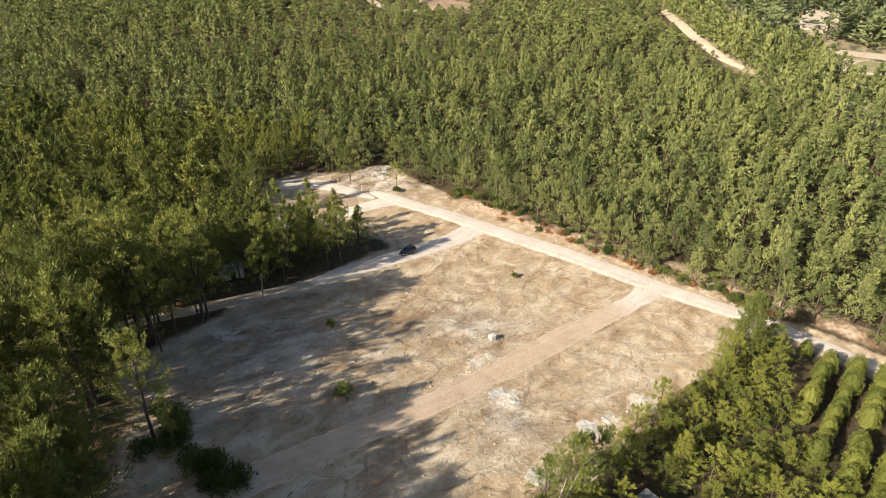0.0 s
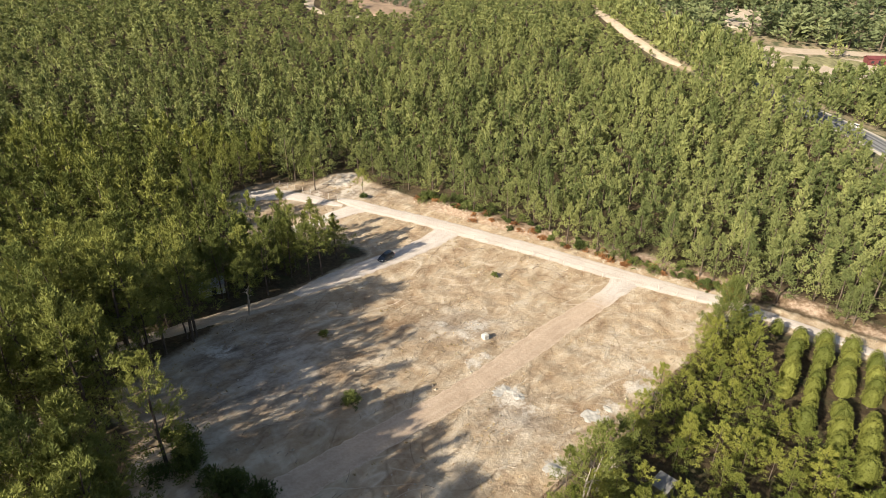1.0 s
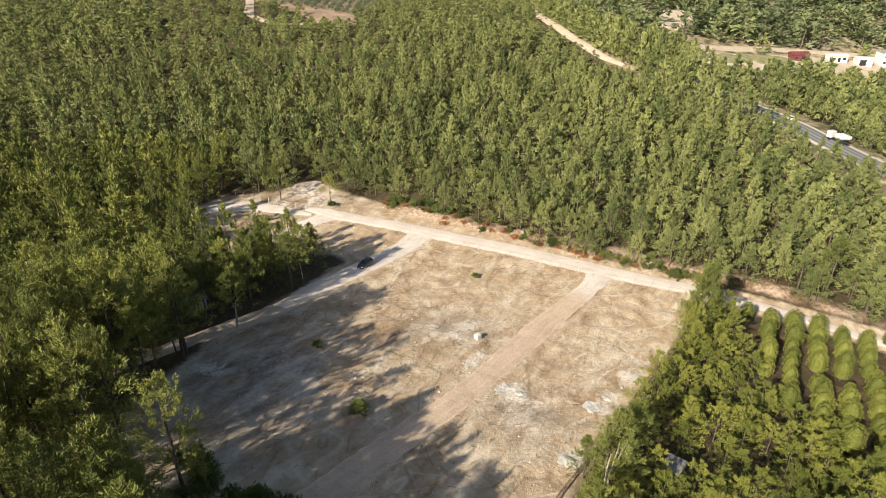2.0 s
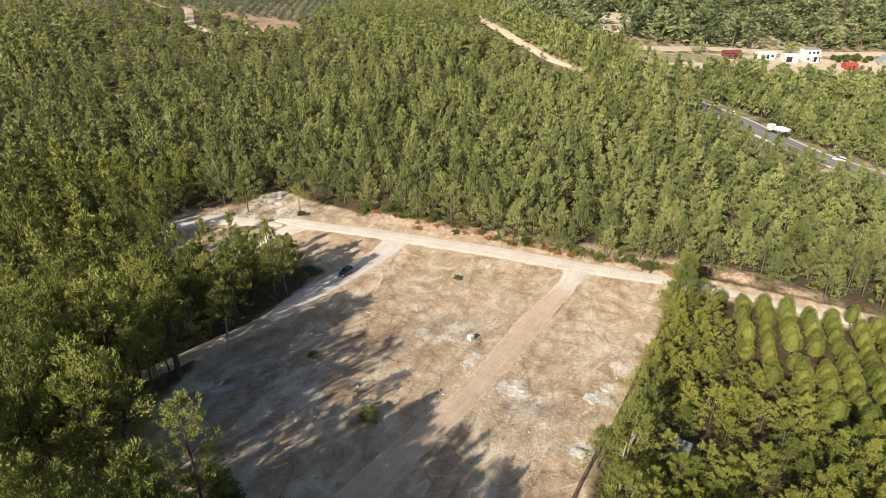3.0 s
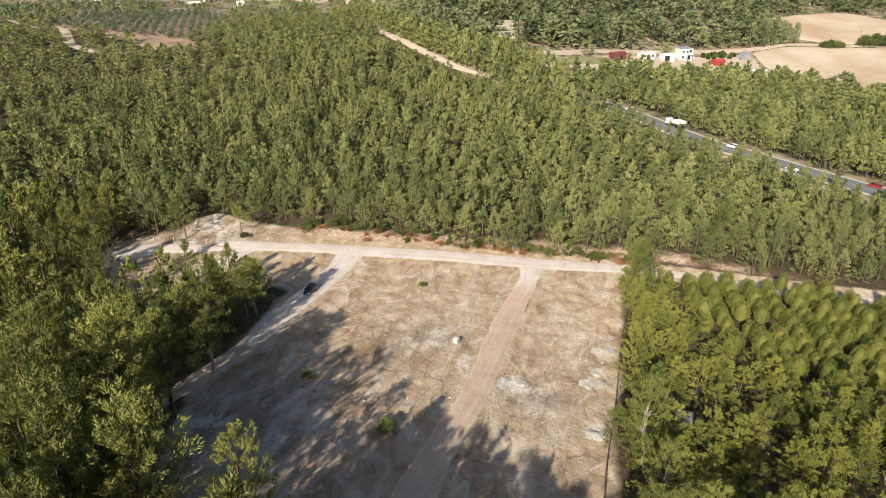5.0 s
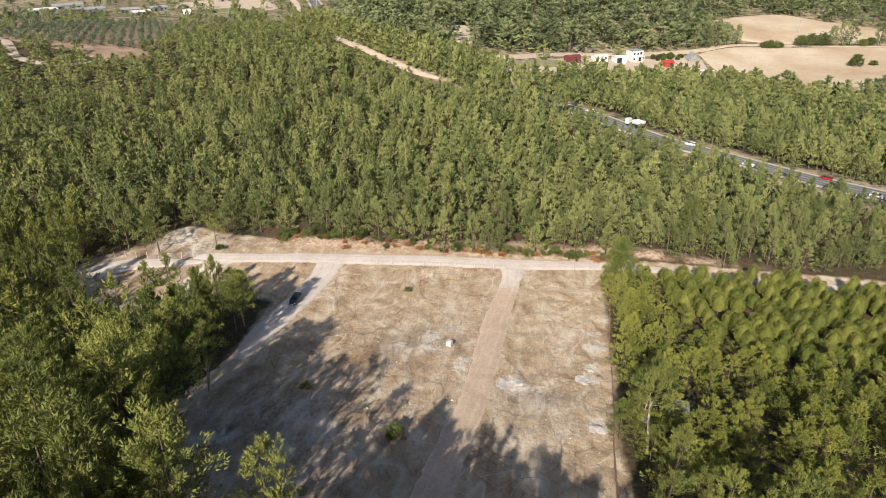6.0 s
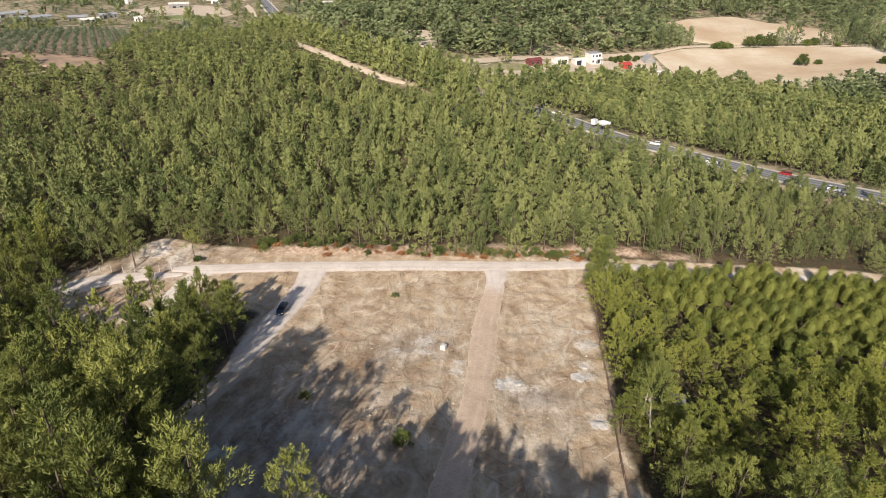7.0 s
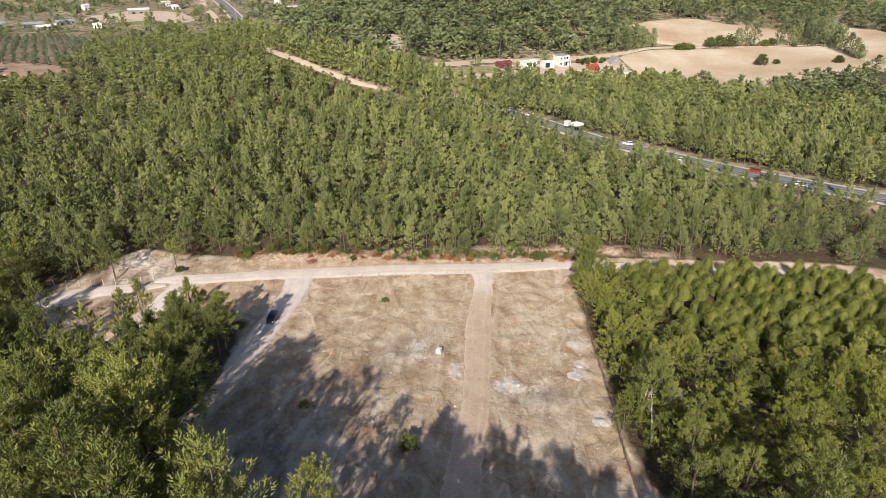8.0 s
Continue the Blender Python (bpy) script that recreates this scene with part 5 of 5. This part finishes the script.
def water_tank(x, y):
    root = tagged(new("water_tank"), "small white square tank on bare soil", "tank")
    part("body", box(bmesh.new(), (1.0, 0.95, 0.95), (0, 0, 0.47), bevel=0.07), TANK, root)
    bm = bmesh.new()
    bmesh.ops.create_cone(bm, cap_ends=True, segments=14, radius1=0.22, radius2=0.2, depth=0.1, matrix=pose(0, 0, 0.98))
    part("lid", bm, TANK, root, "round white lid")
    root.matrix_basis = pose(x, y, z_at(x, y) + 0.05, 0, 0, 28)


water_tank(8.3, 88.0)


def gable(bm, w, d, eave, ridge, over=0.35, thick=0.16):
    """A pitched roof with thickness, its ridge along x."""
    for sy in (-1, 1):
        a = [(-w / 2 - over, 0, ridge), (w / 2 + over, 0, ridge), (w / 2 + over, sy * (d / 2 + over), eave), (-w / 2 - over, sy * (d / 2 + over), eave)]
        lo = [bm.verts.new(p) for p in a]
        hi = [bm.verts.new((p[0], p[1], p[2] + thick)) for p in a]
        for q in (lo, hi):
            bm.faces.new(q)
        for i in range(4):
            bm.faces.new((lo[i], lo[(i + 1) % 4], hi[(i + 1) % 4], hi[i]))
    bmesh.ops.recalc_face_normals(bm, faces=bm.faces)
    return bm


def house(name, x, y, turn, w, d, h, rise, wall, roof, label, openings=(), category="house", group=""):
    """Walls, a pitched (or flat) roof, and doors and windows (kind, x along the front, bottom, width, height, side)."""
    root = tagged(new(name), label, category, group)
    bm = box(bmesh.new(), (w, d, h + 0.6), (0, 0, h / 2 - 0.3))
    if rise:
        for sx in (-1, 1):
            t = [bm.verts.new(p) for p in ((sx * (w / 2 - 0.01), -d / 2, h), (sx * (w / 2 - 0.01), d / 2, h), (sx * (w / 2 - 0.01), 0, h + rise))]
            bm.faces.new(t)
    wall_ob = part("wall", bm, wall, root)
    part("roof", gable(bmesh.new(), w, d, h - 0.1, h + rise) if rise else box(bmesh.new(), (w + 0.4, d + 0.4, 0.22), (0, 0, h + 0.1), bevel=0.04), roof, root)
    for kind, px, z, ow, oh, side in openings:
        ob = part(kind, box(bmesh.new(), (ow, 0.12, oh), (px, side * (d / 2 + 0.01), z + oh / 2)), DARK_OPENING, root, "dark opening")
        part("frame", box(bmesh.new(), (ow + 0.2, 0.1, 0.1), (px, side * (d / 2 + 0.03), z + oh + 0.05)), wall, ob)
    root.matrix_basis = pose(x, y, z_at(x, y), 0, 0, turn)
    return root


WIN, DOOR = "window", "door"
house("shed", 23.8, 51.4, 38, 2.4, 2.0, 2.2, 0.0, BLOCK, BLOCK, "small grey concrete hut hidden among young pines", [(DOOR, 0.4, 0.0, 0.8, 1.8, -1)], "shed")
house("shed", -39.4, 103.0, 35, 4.0, 2.4, 2.0, 0.5, TANK, GREY_ROOF, "small pale shack under dark pines", [(DOOR, 0.0, 0.0, 0.9, 1.8, -1)], "shed")
house("shed", 215.5, 270, -12, 8.0, 4.5, 2.9, 0.9, RUST_ROOF, RUST_ROOF, "maroon wooden cabin with a dark doorway", [(DOOR, 1.2, 0.0, 1.6, 2.1, -1), (WIN, -2.0, 1.0, 1.2, 1.0, -1)], "shed")
house("house", 238.5, 271.6, -12, 8.6, 4.6, 2.8, 0.5, WHITE_WALL, WHITE_WALL, "low white cottage with a veranda", [(WIN, -2.4, 0.9, 1.4, 1.2, -1), (DOOR, 0.2, 0.0, 1.2, 2.1, -1), (WIN, 2.6, 0.9, 1.4, 1.2, -1)])
house("shed", 251.0, 268.2, -20, 7.4, 4.4, 3.4, 0.3, WHITE_WALL, WHITE_WALL, "white cabin with a dark open front", [(DOOR, -0.8, 0.0, 3.0, 2.7, -1)], "shed")
villa = house("house", 265.6, 269.6, -14, 7.6, 6.2, 6.0, 0.0, WHITE_WALL, GREY_ROOF, "two-storey white house with a balcony and dark windows", [(WIN, -2.2, 3.9, 1.0, 1.2, -1), (WIN, 2.2, 3.9, 1.4, 1.4, -1), (WIN, 0.2, 3.9, 1.2, 1.2, -1), (DOOR, 1.4, 0.0, 2.4, 2.3, -1), (WIN, -2.2, 0.9, 1.2, 1.2, -1)])
part("balcony", box(bmesh.new(), (4.2, 1.6, 0.2), (1.6, -3.9, 2.9), bevel=0.03), WHITE_WALL, villa)
for px in (-0.4, 1.6, 3.6):
    part("balcony_post", box(bmesh.new(), (0.18, 0.18, 3.0), (px, -4.6, 1.4)), WHITE_WALL, villa)
house("shed", 281.6, 258.0, -16, 6.2, 4.4, 2.2, 1.2, RED_ROOF, RED_ROOF, "small bright red cabin", [(DOOR, 1.0, 0.0, 1.0, 1.9, -1)], "shed")
house("shed", 311.5, 263.0, 60, 6.5, 7.0, 0.8, 3.8, BLOCK, GREY_ROOF, "grey steep-roofed cabin near the tilled field", [(DOOR, 0.0, 0.0, 1.2, 1.6, -1)], "shed")
house("shed", 294.5, 240.5, -15, 8.0, 4.0, 2.4, 0.4, TANK, WHITE_WALL, "low white canopy shelter at the edge of the pines", [(DOOR, 0.0, 0.0, 5.0, 2.0, -1)], "shed")
house("shed", 224.5, 262.0, -10, 3.0, 2.2, 2.0, 0.0, WHITE_WALL, WHITE_WALL, "small white garden shed", [(DOOR, 0.0, 0.0, 0.9, 1.8, -1)], "shed")
for i, (x, y, turn, w, d, h, wall, roof) in enumerate(((29, 640, 8, 26, 8, 3.2, BLOCK, GREY_ROOF), (64, 611, 4, 14, 7, 2.6, BLOCK, PALE_ROOF), (60, 634, -6, 14, 7, 2.8, BLOCK, GREY_ROOF), (99, 606, -10, 6, 4, 2.6, WHITE_WALL, PALE_ROOF), (157, 682, -14, 18, 8, 4.0, BLOCK, PALE_ROOF), (198, 726, 10, 10, 6, 4.0, WHITE_WALL, PALE_ROOF), (128, 743, 20, 6, 5, 4.5, WHITE_WALL, PALE_ROOF), (84, 640, 6, 14, 7, 3, BLOCK, GREY_ROOF), (20, 690, 0, 24, 9, 3.2, BLOCK, GREY_ROOF), (-2, 655, 10, 20, 8, 3.0, BLOCK, PALE_ROOF), (200, 700, -20, 10, 7, 4.5, WHITE_WALL, RUST_ROOF), (262, 585, -25, 14, 7, 3.0, BLOCK, PALE_ROOF), (290, 660, -20, 8, 6, 3.4, WHITE_WALL, WHITE_WALL))):
    house("farm_shed", x, y, turn, w, d, h, 1.2, wall, roof, "distant low farm building on dry land", [(DOOR, -w * 0.25, 0.0, w * 0.16, 2.2, -1), (WIN, w * 0.1, 1.0, w * 0.14, 1.1, -1), (WIN, w * 0.34, 1.0, w * 0.1, 1.1, -1)], "farm building", "distant farm buildings")

# ---- olive orchard, field trees, scattered far bushes, poles ----
olive_kinds = []
for i in range(3):
    v, f = shrub_arrays(rng, 2.7, 2.6, 22, 8, 0.62, 0.36)
    v[:, 2] += 0.7
    olive_kinds.append(tree_thing("olive_tree", stem_arrays(rng, 2.0, 0.18, 0.7, 4, 1.2, 5), (v, f), PALE_BARK, OLIVE, "round grey-green olive tree in an orchard row", group="orchard olive trees", tint=i / 3))
used = set()
for a in range(-16, 18):
    for b in range(-4, 32):
        p = Vector((10.0, 357.0)) + Vector((0.981, -0.192)) * (a * 4.4) + Vector((0.192, 0.981)) * (b * 6.2)
        q = (np.array([p.x]), np.array([p.y]))
        if not inside(*q, ORCHARD)[0] or inside(*q, ORCHARD_SOIL)[0] or rng.random() < 0.04:
            continue
        k = int(rng.integers(0, 3))
        s = rng.uniform(0.85, 1.15)
        m = pose(p.x + rng.normal(0, 0.2), p.y + rng.normal(0, 0.3), z_at(p.x, p.y), 0, 0, rng.uniform(0, 360)) @ Matrix.Diagonal((s, s, s, 1))
        if k not in used:
            used.add(k)
            olive_kinds[k].matrix_basis = m
        else:
            copy_thing(olive_kinds[k], m)


def broad_tree(name, x, y, wide, tall, leaf, label, group=""):
    v, f = shrub_arrays(rng, wide, tall * 0.85, 90, 10, 0.95, 0.62)
    v[:, 2] += tall * 0.16
    t = tree_thing(name, stem_arrays(rng, tall * 0.7, 0.24, 1.0, 5, wide * 0.4, 5), (v, f), BARK, leaf, label, "tree", group)
    t.matrix_basis = pose(x, y, z_at(x, y), 0, 0, rng.uniform(0, 360))


broad_tree("field_tree", 394, 205, 8.0, 8.0, BUSH, "lone round tree in a bare tilled field")
broad_tree("field_tree", 404.5, 199.5, 4.2, 2.6, BUSH, "low bush in a bare tilled field")
broad_tree("field_tree", 423, 168, 5.5, 4.6, BUSH, "small round tree in a bare tilled field")
for x, y, wide, tall in ((387, 261.5, 8, 3.4), (391, 259.5, 9, 4.2), (396, 258, 7, 3.0), (446, 227, 7, 4.0), (449.5, 224, 6, 5), (457, 211, 4, 2.6), (412, 251, 9, 7.5), (418, 247.5, 9, 8.5), (424, 243, 9, 9.5)):
    broad_tree("field_tree", x, y, wide, tall, BUSH, "dark green bush on the bank between two tilled fields", "trees between the fields")


def field_pine(x, y, top, wide, base=1.5):
    v, f = crown_arrays(rng, top, wide / 2, base, 40, 2, 9, 0.9, 0.6, 1.3, cone=0.55)
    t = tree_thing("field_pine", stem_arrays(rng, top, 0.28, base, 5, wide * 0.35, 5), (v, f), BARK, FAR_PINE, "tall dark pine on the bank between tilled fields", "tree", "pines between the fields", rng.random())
    t.matrix_basis = pose(x, y, z_at(x, y), 0, 0, rng.uniform(0, 360))


for x, y, top, wide in ((430, 240, 13, 9), (435, 236, 17, 11), (440, 233, 15, 10), (453, 220, 15, 7), (456.5, 214, 14, 7.5), (463, 204, 15, 9), (467, 200, 17, 10), (471, 195, 18, 11), (475, 190, 15, 9), (465, 190, 13, 9), (460, 184, 15, 10), (455, 179, 16, 10), (449, 172, 14, 9), (443, 166, 12, 8), (437, 161, 9, 7), (466, 212, 14, 8), (470, 206, 16, 9), (477, 203, 17, 10), (482, 211, 18, 10), (488, 218, 17, 10), (338, 281, 14, 8), (343, 277, 15, 9), (348, 280, 16, 9), (353, 276, 17, 10), (358, 279, 15, 9), (362, 276, 14, 8), (368, 279, 11, 6), (372.5, 274, 13, 7), (350, 286, 16, 9), (358, 288, 17, 9)):
    field_pine(x, y, top, wide)
for i in range(16):
    broad_tree("sapling", 296 + rng.uniform(-14, 12), 268 + rng.uniform(-2.5, 3.5), rng.uniform(1.2, 2.2), rng.uniform(1.6, 2.8), BUSH, "small planted sapling in a garden", "garden saplings")


def build_far_scrub():
    n = 5600
    x, y = rng.uniform(-160, 640, n), rng.uniform(425, 1150, n)
    wet = np.array([noise.fractal(Vector((a * 0.011, b * 0.011, 6)), 0.9, 2.0, 4) for a, b in zip(x, y)])
    d, side = away(x, y, CAUSEWAY)
    d2, _ = away(x, y, [tuple(q) for q in FAR_TRACK[::6, :2]])
    ok = (wet > rng.uniform(-0.45, 0.5, n)) & (d > 12) & (d2 > 7) & ~inside(x, y, ORCHARD) & (x > 0.05 * y - 190)
    x, y = x[ok], y[ok]
    lush = inside(x, y, [(0, 462), (30, 585), (60, 615), (120, 590), (155, 570), (140, 500), (90, 535), (40, 545)]) | inside(x, y, [(59, 762), (92, 733), (118, 712), (168, 741), (195, 821), (134, 879), (60, 900)])
    thin = inside(x, y, THRESHING) | inside(x, y, GREEN_PLOT) | inside(x, y, EAST_FIELD)
    ok2 = (lush | (rng.random(len(x)) < 0.55)) & ~thin
    x, y, lush = x[ok2], y[ok2], lush[ok2]
    kinds4 = []
    for i in range(4):
        v, f = shrub_arrays(rng, 5.5, 4.2, 14, 5, 1.3, 0.9)
        kinds4.append((stem_arrays(rng, 2.0, 0.15, 0.6, 0, 1, 3), (v, f)))
    m = len(x)
    rows4 = np.stack([x, y, height(x, y), rng.uniform(0, 6.28, m), rng.uniform(0.5, 1.7, m), rng.uniform(0.6, 1.7, m), rng.integers(0, 4, m), rng.random(m)], 1)
    dark = lush | (rng.random(m) < 0.4)
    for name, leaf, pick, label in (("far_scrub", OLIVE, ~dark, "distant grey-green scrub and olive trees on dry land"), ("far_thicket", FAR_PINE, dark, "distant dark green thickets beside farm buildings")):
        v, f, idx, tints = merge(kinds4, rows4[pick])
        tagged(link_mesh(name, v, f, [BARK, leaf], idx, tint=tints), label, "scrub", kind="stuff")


build_far_scrub()
POLE = plain_material("pole_timber", (0.32, 0.30, 0.28), 0.8, wear=0.3)
for x, y in ((80, 600), (118, 640), (140, 585), (196, 560), (214, 600), (250, 560), (288, 600), (330, 640), (232, 540), (365, 590), (440, 270), (120, 560)):
    root = tagged(new("utility_pole"), "thin grey utility pole on dry land", "pole", "utility poles")
    v, f = tube([(0, 0, -0.5), (0, 0, 5), (0, 0, 9.5)], [0.2, 0.17, 0.13], 6)
    child(link_mesh("mast", v, f, [POLE]), root)
    part("crossarm", box(bmesh.new(), (2.2, 0.16, 0.18), (0, 0, 9.0)), POLE, root)
    root.matrix_basis = pose(x, y, z_at(x, y), 0, 0, rng.uniform(0, 90))
